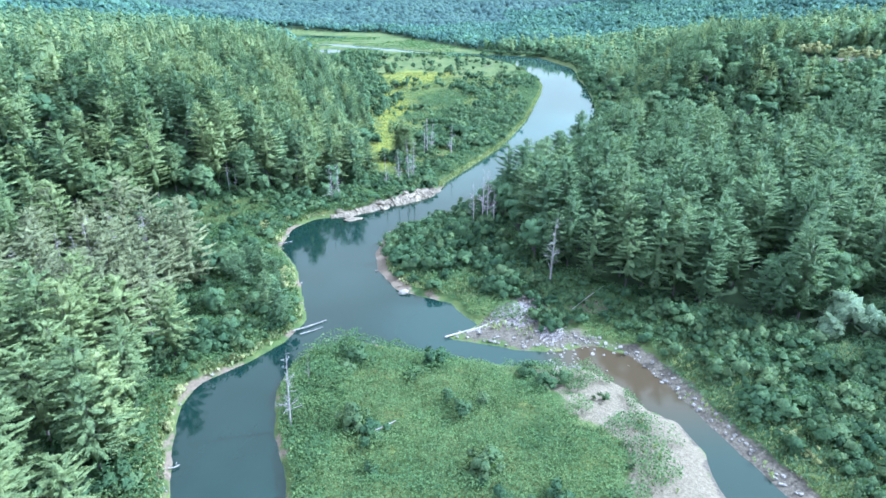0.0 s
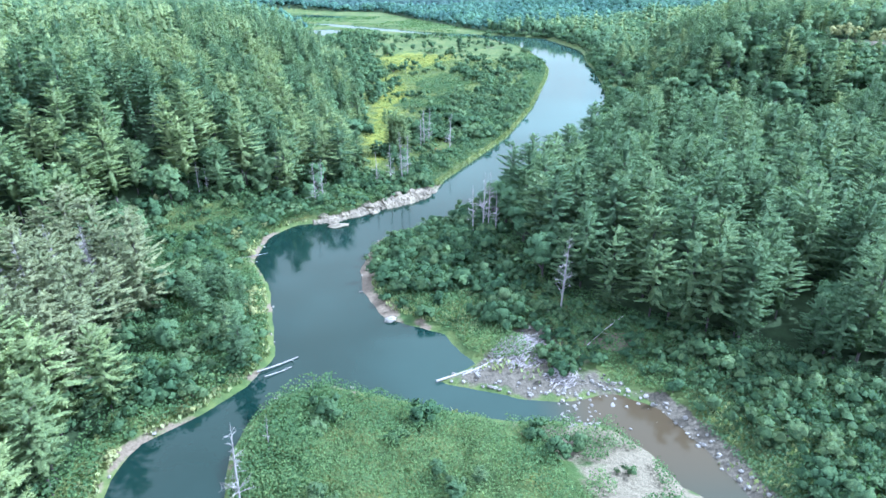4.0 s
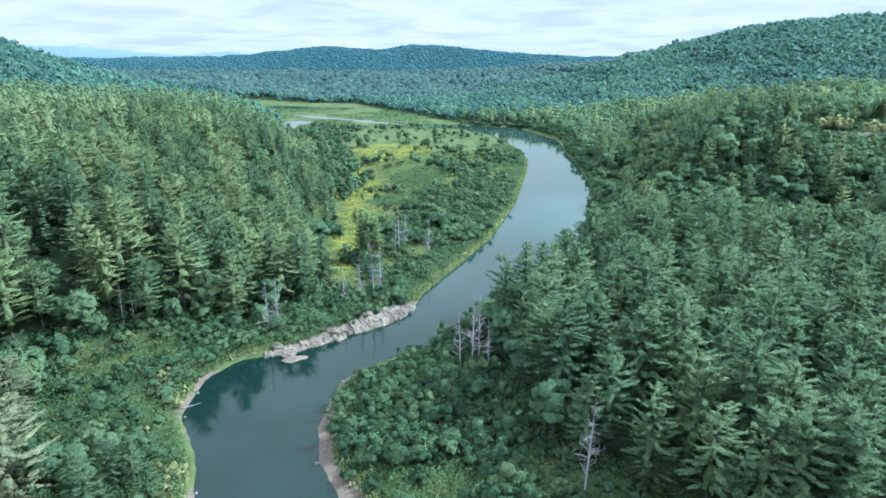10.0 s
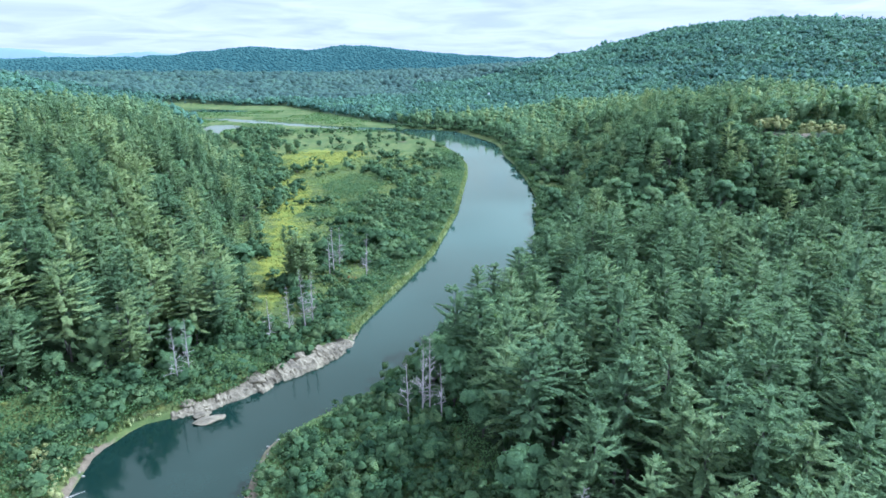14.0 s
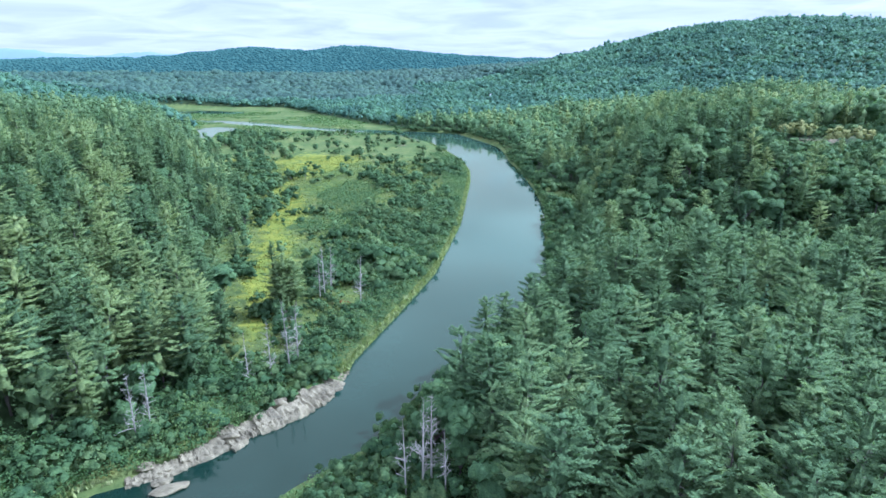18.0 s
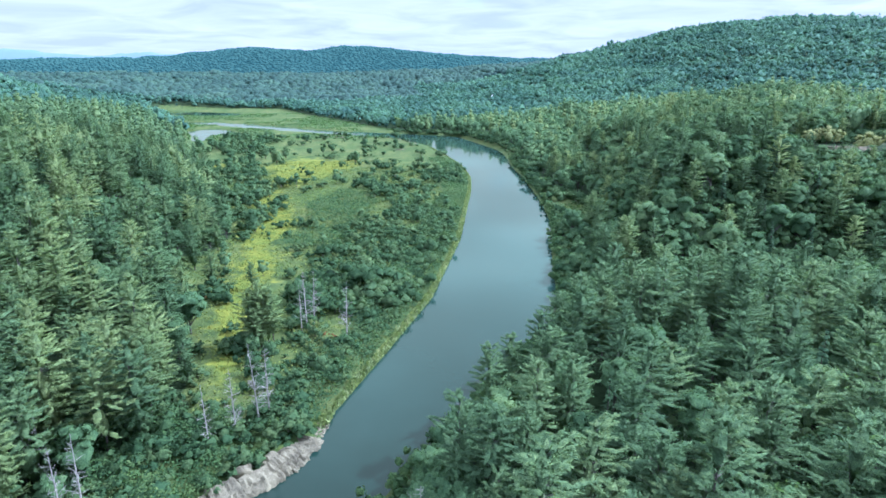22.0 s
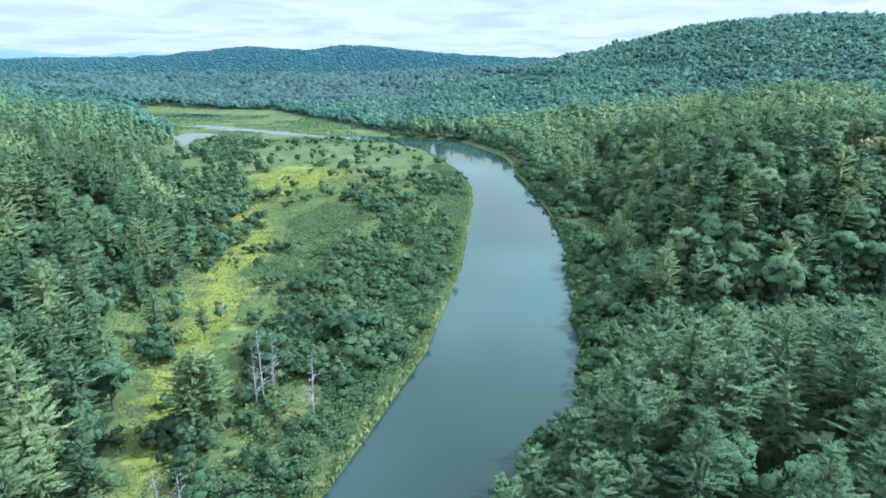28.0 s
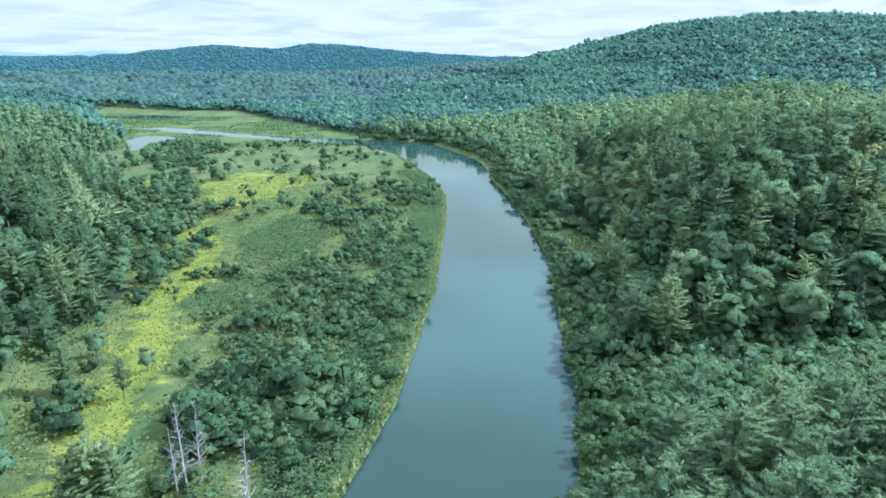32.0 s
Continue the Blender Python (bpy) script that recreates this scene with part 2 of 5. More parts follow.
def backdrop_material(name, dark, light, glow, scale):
    """Distant wooded ridges; the haze of the air between is put in as pale glow."""
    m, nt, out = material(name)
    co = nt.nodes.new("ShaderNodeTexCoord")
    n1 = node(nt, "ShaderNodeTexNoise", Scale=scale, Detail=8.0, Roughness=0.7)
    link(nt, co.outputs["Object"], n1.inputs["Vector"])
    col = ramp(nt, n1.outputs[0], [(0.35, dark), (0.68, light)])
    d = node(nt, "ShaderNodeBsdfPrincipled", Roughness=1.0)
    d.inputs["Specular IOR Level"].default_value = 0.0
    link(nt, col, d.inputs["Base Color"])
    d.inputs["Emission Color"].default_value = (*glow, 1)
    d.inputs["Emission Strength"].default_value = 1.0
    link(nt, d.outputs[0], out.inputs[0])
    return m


PINE = foliage("pine_needles", (0.087, 0.144, 0.070), (0.140, 0.213, 0.098), (0.212, 0.280, 0.118), 0.36)
# distant foliage is bluer: aerial haze put into the base colour
HAZED_PINE = foliage("hazed_needles", (0.073, 0.136, 0.105), (0.090, 0.166, 0.127), (0.109, 0.199, 0.152), 0.32, relief=0.2, grain=0.6, stands=0.8)
HAZED_LEAF = foliage("hazed_leaves", (0.088, 0.161, 0.110), (0.102, 0.185, 0.130), (0.117, 0.215, 0.148), 0.32, relief=0.2, grain=0.6, stands=0.8)
HAZY_WOOD = foliage("hazed_farthest_leaves", (0.045, 0.081, 0.061), (0.051, 0.090, 0.068), (0.055, 0.099, 0.075), 0.1, relief=0.35, grain=0.5, stands=0.9)
SPRUCE = foliage("spruce_needles", (0.039, 0.081, 0.038), (0.066, 0.113, 0.051), (0.106, 0.151, 0.061))
LEAF = foliage("broad_leaves", (0.080, 0.141, 0.067), (0.122, 0.196, 0.087), (0.187, 0.252, 0.105), 0.38)
SHRUB = foliage("shrub_leaves", (0.048, 0.093, 0.042), (0.081, 0.135, 0.056), (0.133, 0.182, 0.072), 0.34)
WEED = foliage("thicket_leaves", (0.056, 0.104, 0.042), (0.090, 0.150, 0.053), (0.144, 0.199, 0.068), 0.32)
REED = foliage("reed_grass", (0.147, 0.190, 0.079), (0.221, 0.261, 0.108), (0.319, 0.332, 0.157), 0.3)
WILLOW = foliage("willow_leaves", (0.130, 0.190, 0.105), (0.180, 0.250, 0.140), (0.240, 0.310, 0.175), 0.36)
GOLD = foliage("golden_leaves", (0.221, 0.239, 0.085), (0.304, 0.318, 0.124), (0.386, 0.392, 0.182), 0.3)
FADED = foliage("faded_needles", (0.144, 0.174, 0.081), (0.209, 0.237, 0.113), (0.293, 0.316, 0.158), 0.25)
# lighter copy of the pine needles, sunlight put into the colour
LIT_PINE = foliage("lit_needles", (0.138, 0.201, 0.086), (0.211, 0.278, 0.113), (0.293, 0.348, 0.136), 0.36)
MEADOW = foliage("meadow_blades", (0.090, 0.119, 0.029), (0.149, 0.160, 0.032), (0.225, 0.203, 0.037), 0.3)
HERB = foliage("meadow_herbs", (0.088, 0.122, 0.034), (0.134, 0.168, 0.042), (0.195, 0.215, 0.055), 0.3)
RUST = foliage("rusty_leaves", (0.160, 0.080, 0.035), (0.230, 0.110, 0.045), (0.280, 0.150, 0.060), 0.3)
BARK = rough_solid("bark", (0.060, 0.048, 0.038), (0.135, 0.115, 0.095), 1.5)
DEAD = rough_solid("weathered_wood", (0.230, 0.210, 0.180), (0.390, 0.360, 0.315), 2.0, 0.3)
ROCK = rough_solid("ledge_rock", (0.066, 0.054, 0.031), (0.262, 0.226, 0.140), 0.35, 0.9, fine=14.0)
PALE_ROCK = rough_solid("river_stone", (0.135, 0.126, 0.098), (0.285, 0.268, 0.212), 0.9, 0.6)
SCREE = rough_solid("grey_scree", (0.075, 0.069, 0.051), (0.205, 0.190, 0.142), 0.8, 0.8)
GROUND = ground_material()
WATER = water_material("river_water", (0.005, 0.015, 0.011), (0.009, 0.022, 0.017), 0.06)
WHITE_WALL = rough_solid("white_clapboard", (0.72, 0.72, 0.70), (0.82, 0.82, 0.80), 2.0, 0.1, 0.6)
GREY_ROOF = rough_solid("grey_shingle", (0.16, 0.16, 0.17), (0.25, 0.25, 0.26), 3.0, 0.3)
GLASS = rough_solid("dark_pane", (0.02, 0.025, 0.03), (0.03, 0.035, 0.04), 3.0, 0.0, 0.15)
# emission stands in for haze on the far hills
FAR_HILL = backdrop_material("hazed_woods", (0.022, 0.050, 0.044), (0.058, 0.102, 0.080), (0.014, 0.033, 0.035), 0.03)
FARTHEST = backdrop_material("hazed_mountains", (0.06, 0.08, 0.09), (0.08, 0.11, 0.12), (0.155, 0.195, 0.205), 0.004)

# ---- plan: the river, its banks and the lie of the land ----
BANK_LEFT = [(-40, -300), (-40, 30), (-44, 60), (-47, 79), (-52, 92), (-55, 104), (-54, 111), (-45, 120), (-39, 129), (-36, 139), (-40, 153), (-46, 172), (-55, 188), (-55, 205), (-49, 215), (-38, 219), (-29, 224), (-21, 232), (-10, 239), (-2, 250), (1, 262), (17, 296), (33, 332), (55, 403), (81, 515), (89, 560), (91, 610), (87, 660), (82, 705), (76, 740), (56, 792), (29, 821), (0, 836), (-31, 867), (-63, 889), (-97, 912), (-135, 946), (-176, 982), (-214, 1002), (-320, 1030)]
BANK_RIGHT = [(-330, 1062), (-222, 1035), (-186, 1028), (-145, 1000), (-105, 968), (-68, 933), (-33, 900), (-1, 882), (30, 868), (60, 850), (98, 828), (126, 805), (134, 765), (146, 690), (140, 640), (132, 600), (130, 566), (119, 485), (109, 432), (93, 380), (84, 350), (78, 326), (66, 298), (48, 280), (28, 252), (6, 224), (-11, 211), (-19, 203), (-21, 194), (-22, 182), (-20, 170), (-13, 156), (-5, 152), (2, 149), (6, 141), (10, 136), (4, 133), (0, 130), (9, 128), (18, 125), (26, 124), (37, 127), (45, 122), (50, 110), (54, 95), (59, 80), (66, 50), (70, -300)]
RIVER = np.array(BANK_LEFT + BANK_RIGHT, float)
ISLAND = np.array([(-20, -300), (-24, 40), (-27, 81), (-33, 95), (-36, 109), (-35, 118), (-31, 125), (-22, 129), (-9, 125), (3, 121), (15, 118), (25, 118), (33, 117), (39, 110), (42, 102), (47, 98), (49, 90), (48, 82), (50, 66), (54, 40), (56, -300)], float)
POND = np.array([(-192, 912), (-173, 935), (-150, 921), (-118, 873), (-117, 850), (-146, 866), (-155, 850), (-150, 802), (-163, 803), (-172, 850)], float)
LAKE = np.array([(-350, 1235), (-305, 1240), (-247, 1224), (-176, 1180), (-170, 1124), (-226, 1130), (-270, 1160), (-330, 1170)], float)


def inside(poly, x, y):
    """Which of the places lie in the outline."""
    hit = np.zeros(x.shape, bool)
    for (x0, y0), (x1, y1) in zip(poly, np.roll(poly, -1, 0)):
        if y0 != y1:
            hit ^= ((y0 > y) != (y1 > y)) & (x < (x1 - x0) * (y - y0) / (y1 - y0) + x0)
    return hit


def reach(poly, x, y):
    """How far the places lie from the outline."""
    best = np.full(x.shape, 1e9)
    for (x0, y0), (x1, y1) in zip(poly, np.roll(poly, -1, 0)):
        dx, dy = x1 - x0, y1 - y0
        k = np.clip(((x - x0) * dx + (y - y0) * dy) / max(dx * dx + dy * dy, 1e-9), 0, 1)
        best = np.minimum(best, np.hypot(x - x0 - k * dx, y - y0 - k * dy))
    return best


def shore(x, y):
    """Metres to the waterline: positive on land, negative in water."""
    wet = inside(RIVER, x, y) & ~inside(ISLAND, x, y)
    d = np.minimum(reach(RIVER, x, y), reach(ISLAND, x, y))
    wet = wet | inside(POND, x, y) | inside(LAKE, x, y)
    for p in (POND, LAKE):
        d = np.minimum(d, reach(p, x, y))
    return np.where(wet, -d, d)


def lattice(ix, iy, seed):
    v = np.sin(ix * 127.1 + iy * 311.7 + seed * 74.7) * 43758.5453
    return v - np.floor(v)


def wave(x, y, size, seed=0):
    """Smooth noise from 0 to 1 with lumps of about that size."""
    u, v = x / size, y / size
    iu, iv = np.floor(u), np.floor(v)
    fu, fv = u - iu, v - iv
    fu, fv = fu * fu * (3 - 2 * fu), fv * fv * (3 - 2 * fv)
    a, b = lattice(iu, iv, seed), lattice(iu + 1, iv, seed)
    c, d = lattice(iu, iv + 1, seed), lattice(iu + 1, iv + 1, seed)
    return (a * (1 - fu) + b * fu) * (1 - fv) + (c * (1 - fu) + d * fu) * fv


def step(v, a, b):
    k = np.clip((v - a) / (b - a), 0, 1)
    return k * k * (3 - 2 * k)


# where the woods begin, by distance up the valley: west of the first line, east of the second
WOOD_LEFT_Y = [-300, 40, 100, 125, 150, 180, 205, 222, 236, 262, 300, 330, 350, 371, 385, 400, 420, 450, 470, 516, 580, 640, 680, 740, 785, 830, 905, 960, 1060, 1170, 1400]
WOOD_LEFT_X = [-46, -50, -60, -60, -66, -84, -96, -70, -46, -31, -38, -50, -57, -64, -57, -52, -50, -58, -68, -84, -96, -116, -205, -206, -172, -172, -194, -212, -262, -306, -380]
WOOD_RIGHT_Y = [-300, 60, 95, 120, 138, 150, 165, 185, 205, 230, 258, 284, 310, 330, 352, 400, 430, 470, 500, 560, 640, 700, 770, 815, 832, 863, 919, 1020, 1112, 1254, 1280, 1320, 1345]
WOOD_RIGHT_X = [120, 130, 122, 100, 66, 46, 30, 22, 17, 18, 42, 68, 84, 88, 94, 108, 138, 140, 130, 138, 150, 158, 146, 132, 108, 68, 34, -16, -60, -120, -200, -450, -3000]


def wood_left(y):
    return np.interp(y, WOOD_LEFT_Y, WOOD_LEFT_X)


def wood_right(y):
    return np.interp(y, WOOD_RIGHT_Y, WOOD_RIGHT_X)


def bump(x, y, cx, cy, sx, sy, height):
    return height * np.exp(-(((x - cx) / sx) ** 2 + ((y - cy) / sy) ** 2) / 2)


def land(x, y):
    """The lie of the land above the river."""
    x, y = np.asarray(x, float), np.asarray(y, float)
    d = shore(x, y)
    z = np.where(d > 0, 0.12 + 1.5 * (1 - np.exp(-np.maximum(d, 0) / 5)), np.maximum(d * 0.3, -1.6))
    bed = z
    # western hillside above the river, falling away up the valley
    foot = np.interp(y, [-300, 100, 180, 230, 350, 450, 550, 640, 690, 800, 950], [-75, -85, -110, -52, -52, -64, -92, -125, -205, -190, -215])
    crest = np.interp(y, [-300, 100, 230, 450, 560, 700, 900, 1100], [26, 30, 34, 34, 30, 33, 9, 5])
    rise = np.maximum(foot - x, 0)
    z = z + crest * np.tanh(rise * np.interp(y, [0, 150, 230], [0.25, 0.3, 0.48]) * np.interp(y, [560, 690], [1, 2.0]) / crest)
    # eastern bluff and shelf with the clearing, and lower ground before the ravine
    foot = np.interp(y, [342, 400, 450, 500, 600, 700, 900, 1400], [114, 122, 142, 158, 190, 215, 260, 400])
    top = np.interp(y, [300, 420, 560, 700, 900], [40, 41, 30, 16, 8])
    rise = np.maximum(np.minimum(x - foot, (y - 340) * 1.1), 0)
    z = z + top * np.tanh(rise * 1.0 / top) * step(y, 338, 350)
    rise = np.maximum(x - np.interp(y, [-300, 150, 300], [150, 150, 160]), 0)
    z = z + 26 * np.tanh(rise * 0.45 / 26) * step(-y, -312, -280)
    z = z + bump(x, y, 95, 235, 42, 60, 8.5) * step(d, 0, 25)
    # the big eastern hill, the western one, and the ground rising towards the head of the valley
    z = z + bump(x, y, 800, 1450, 265, 420, 108) + bump(x, y, 1380, 1350, 340, 500, 130)
    z = z + bump(x, y, -950, 1010, 235, 330, 178)
    z = z + np.interp(x, [-200, 700], [24, 52]) * step(y + 0.10 * np.abs(x), 1450, 2700)
    lumps = (wave(x, y, 60, 3) - 0.5) * 7 + (wave(x, y, 17, 5) - 0.5) * 1.6
    z = z + lumps * step(np.minimum(wood_left(y) - x, 1e9), 0, 40) + lumps * step(x - wood_right(y), 5, 50)
    # flat marsh about the far pools
    dry_side = np.maximum(step(wood_left(y) - x, 0, 30), step(x - wood_right(y), 0, 30))
    z = bed + (z - bed) * np.where(y > 800, step(d, 0, 30) * dry_side, 1)
    return np.where(d > 0, np.maximum(z, 0.10), z)


# ---- mesh helpers ----
def quad_mesh(name, quads, mats, index=None, tint=None, smooth=False, lift=0.0):
    """A mesh of loose four-cornered faces, given as an array n x 4 x 3. lift: how far their normals turn up."""
    quads = np.asarray(quads, np.float32)
    if lift:
        face = np.cross(quads[:, 2] - quads[:, 0], quads[:, 3] - quads[:, 1])
        face /= np.maximum(np.linalg.norm(face, axis=1, keepdims=True), 1e-9)
        down = face[:, 2] < 0
        quads[down] = quads[down][:, ::-1]
        face[down] *= -1
        normals = face + np.array([0, 0, lift])
    n = len(quads)
    me = bpy.data.meshes.new(name)
    me.vertices.add(4 * n)
    me.vertices.foreach_set("co", quads.ravel())
    me.loops.add(4 * n)
    me.loops.foreach_set("vertex_index", np.arange(4 * n, dtype=np.int32))
    me.polygons.add(n)
    me.polygons.foreach_set("loop_start", np.arange(0, 4 * n, 4, dtype=np.int32))
    me.polygons.foreach_set("loop_total", np.full(n, 4, np.int32))
    for m in mats:
        me.materials.append(m)
    if index is not None:
        me.polygons.foreach_set("material_index", np.asarray(index, np.int32))
    if tint is not None:
        a = me.attributes.new("tint", "FLOAT", "POINT")
        a.data.foreach_set("value", np.repeat(np.asarray(tint, np.float32), 4))
    if smooth or lift:
        me.polygons.foreach_set("use_smooth", np.ones(n, bool))
    me.update(calc_edges=True)
    if lift:
        me.normals_split_custom_set_from_vertices(np.repeat(normals / np.linalg.norm(normals, axis=1, keepdims=True), 4, axis=0).tolist())
    return me


def sheet_mesh(name, xs, ys, zs, keep, mats, layers=None):
    """A grid of faces over xs by ys; keep: which cells stay."""
    nx, ny = len(xs), len(ys)
    gx, gy = np.meshgrid(xs, ys)
    idx = np.arange(nx * ny).reshape(ny, nx)
    f = np.stack([idx[:-1, :-1], idx[:-1, 1:], idx[1:, 1:], idx[1:, :-1]], -1).reshape(-1, 4)
    f = f[keep.ravel()] if keep is not None else f
    used, inv = np.unique(f, return_inverse=True)
    co = np.stack([gx.ravel(), gy.ravel(), zs.ravel()], -1)[used]
    me = bpy.data.meshes.new(name)
    me.vertices.add(len(co))
    me.vertices.foreach_set("co", co.astype(np.float32).ravel())
    me.loops.add(len(f) * 4)
    me.loops.foreach_set("vertex_index", inv.ravel().astype(np.int32))
    me.polygons.add(len(f))
    me.polygons.foreach_set("loop_start", np.arange(0, 4 * len(f), 4, dtype=np.int32))
    me.polygons.foreach_set("loop_total", np.full(len(f), 4, np.int32))
    me.polygons.foreach_set("use_smooth", np.ones(len(f), bool))
    for m in mats:
        me.materials.append(m)
    for key, values in (layers or {}).items():
        a = me.attributes.new(key, "FLOAT", "POINT")
        a.data.foreach_set("value", values.ravel()[used].astype(np.float32))
    me.update(calc_edges=True)
    return me


def part(name, me, parent, label=""):
    ob = new(name, me)
    ob.parent = parent
    return tagged(ob, label)


def spaced(a, b, fine, lo, hi, grow=1.09, most=60.0):
    """Grid lines: even between lo and hi, ever wider outside."""
    mid = list(np.arange(lo, hi + fine / 2, fine))
    up, s = [], fine
    v = mid[-1]
    while v < b:
        s = min(s * grow, most)
        v += s
        up.append(v)
    down, s, v = [], fine, mid[0]
    while v > a:
        s = min(s * grow, most)
        v -= s
        down.append(v)
    return np.array(down[::-1] + mid + up)


# ---- ground and water ----
GRAVEL_BAR = np.array([(-2, 122), (8, 120.5), (25, 118), (33, 117), (39, 110), (42, 102), (47, 98), (49, 90), (48, 82), (52, 50), (26, 50), (30, 78), (34, 86), (34, 92), (28, 95), (23, 98), (22, 107), (15, 115.5), (5, 118)], float)
SPIT = np.array([(0, 130), (12, 128), (18, 125), (37, 127), (45, 122), (54, 95), (60, 78), (64, 70), (67, 71), (58, 92), (52, 111), (46, 125), (37, 130), (31, 140), (27, 149), (22, 150), (15, 145), (9, 136)], float)
SAND_RIM = np.array([(-22, 195), (-20, 194), (-18, 180), (-14, 166), (-6, 157), (0, 153), (-2, 149), (-14, 153), (-24, 172), (-25, 190)], float)


def dry(x, y):
    """How yellow the meadow grass is: a strip up its middle and an open field beyond."""
    mid = np.interp(y, [262, 300, 415, 440, 500, 540, 580, 640], [-26, -30, -36, -33, -46, -44, -28, -24])
    wide = np.interp(y, [262, 300, 350, 440, 500, 560, 590, 640, 700], [3, 5, 8, 11, 11, 14, 34, 40, 20])
    far = np.exp(-(((x + 180) / 30) ** 2 + ((y - 716) / 9) ** 2)) + 0.8 * np.exp(-(((x + 92) / 14) ** 2 + ((y - 635) / 20) ** 2))
    patchy = 0.45 + 0.75 * step(wave(x, y, 19, 62), 0.2, 0.55)
    return patchy * np.exp(-(((x - mid) / wide) ** 2)) * step(y, 255, 300) * step(-y, -690, -610) + far


def ground():
    xs, ys = spaced(-4200, 4200, 2.6, -110, 140), spaced(-900, 4700, 2.8, 50, 420)
    xs, ys = np.unique(np.round(np.r_[xs, np.arange(-330, -110, 6.0)], 2)), np.unique(np.round(np.r_[ys, np.arange(700, 1270, 7.0)], 2))
    gx, gy = np.meshgrid(xs, ys)
    z = land(gx, gy)
    d = shore(gx, gy)
    open_ground = (gx > wood_left(gy) - 2) & (gx < wood_right(gy) + 2) & (gy < 1300)
    meadow = open_ground * 1.0
    clear = np.exp(-(((gx - 252) / 24) ** 2 + ((gy - 404) / 9) ** 2))

    def within(poly, soft):
        e = reach(poly, gx, gy)
        return np.clip(0.5 + np.where(inside(poly, gx, gy), e, -e) / soft, 0, 1)

    sand = within(SAND_RIM, 4) * (0.45 + 0.6 * wave(gx, gy, 7, 67)) + step(2.8 - np.abs(d), 0, 2) * (1.2 * wave(gx, gy, 7, 66) - 0.2) * (gy < 216) * (gx < -15) + 0.6 * clear + 0.8 * np.exp(-(((gx + 14) / 26) ** 2 + ((gy - 812) / 12) ** 2)) + 0.6 * np.exp(-(((gx - 50) / 9) ** 2 + ((gy - 698) / 20) ** 2)) + 0.5 * np.exp(-(((gx - 62) / 6) ** 2 + ((gy - 591) / 10) ** 2)) + 0.5 * np.exp(-(((gx - 20) / 7) ** 2 + ((gy - 640) / 32) ** 2)) + 0.75 * step(9 - d, 0, 6) * (gx > -60) * (gx < 70) * (gy > 660) * (gy < 840) * (0.4 + 0.9 * wave(gx, gy, 14, 68)) + 0.9 * np.exp(-(((gx - 41) / 8) ** 2 + ((gy - 142) / 3.5) ** 2))
    gravel, scree = within(GRAVEL_BAR, 8) * (0.62 + 0.5 * step(gx, 28, 37)), within(SPIT, 6) * (0.35 + 0.8 * wave(gx, gy, 7, 61)) + step(5 - d, 0, 3) * (gx > 44) * (gy < 132) * (gy > 30) * 0.9 * ~inside(ISLAND, gx, gy)
    ob = new("ground", sheet_mesh("ground", xs, ys, z, None, [GROUND], {"meadow": meadow, "sand": sand, "gravel": gravel, "scree": scree, "dry": dry(gx, gy)}))
    tagged(ob, "valley floor of grass, sand and dark forest soil", "ground", kind="structure")
    wx, wy = np.arange(-440, 160, 4.0), np.arange(-250, 1430, 4.0)
    cx, cy = np.meshgrid(wx[:-1] + 2, wy[:-1] + 2)
    mx, my = np.meshgrid(wx, wy)
    silt = step(mx, 20, 32) * (my < 140) * (0.12 + 0.88 * step(my, 86, 112))
    # milky water upriver; its patches also paint cloud reflections into the colour
    milk_sheen = step(my, 215, 330) * (0.25 + 0.8 * wave(mx, my, 45, 71)) + 0.25 * step(mx, -20, 0) * (my < 150)
    me = sheet_mesh("water_river", wx, wy, np.zeros(mx.shape), shore(cx, cy) < 5, [WATER], {"silt": silt, "milk_sheen": milk_sheen})
    tagged(new("water_river", me), "dark smooth river water, brown and shallow in the side channel", "river", kind="structure")


ground()


def ridge(name, far, xs, zs, mat, label, depth, seed):
    """A long far hill whose crest runs through the given heights."""
    gx = np.linspace(xs[0], xs[-1], 260)
    crest = np.interp(gx, xs, zs)
    k = np.linspace(-1, 1, 15)
    gy = far + depth * k
    prof = np.cos(k * math.pi / 2) ** 1.2
    z = prof[:, None] * crest[None, :]
    mx, my = np.meshgrid(gx, gy)
    z = z + (wave(mx, my, 90, seed) - 0.5) * 14 * prof[:, None] + (wave(mx, my, 26, seed + 1) - 0.5) * 7
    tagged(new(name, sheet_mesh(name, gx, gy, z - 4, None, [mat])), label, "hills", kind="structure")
    return gx, gy, z - 4


ridge_x, ridge_y, ridge_z = ridge("backdrop_ridge", 3600, [-2600, -1700, -1200, -914, -700, -487, -233, -38, 195, 570, 1094, 1700, 2600], [95, 100, 104, 116, 140, 160, 142, 168, 156, 124, 100, 96, 90], FAR_HILL, "wooded ridge closing the valley, its haze put in as glow", 700, 11)
ridge("backdrop_mountains", 4650, [-4000, -2900, -2300, -2000, -1700, -1350, -1000, -300, 2000], [170, 200, 178, 150, 128, 150, 132, 80, 60], FARTHEST, "mountains on the horizon, their pale blue haze put in as glow", 180, 21)


# ---- trees ----
def kites(c, d, s, length, width, fold=0.12):
    """Leaf clumps: a bent four-cornered spray at each place c, along d, as wide as s shows."""
    n = np.cross(d, s)
    length, width = np.asarray(length)[:, None], np.asarray(width)[:, None]
    return np.stack([c - d * length * 0.45, c + s * width * 0.5 - n * length * fold, c + d * length * 0.55, c - s * width * 0.5 - n * length * fold], 1)


def unit(v):
    return v / np.maximum(np.linalg.norm(v, axis=-1, keepdims=True), 1e-9)


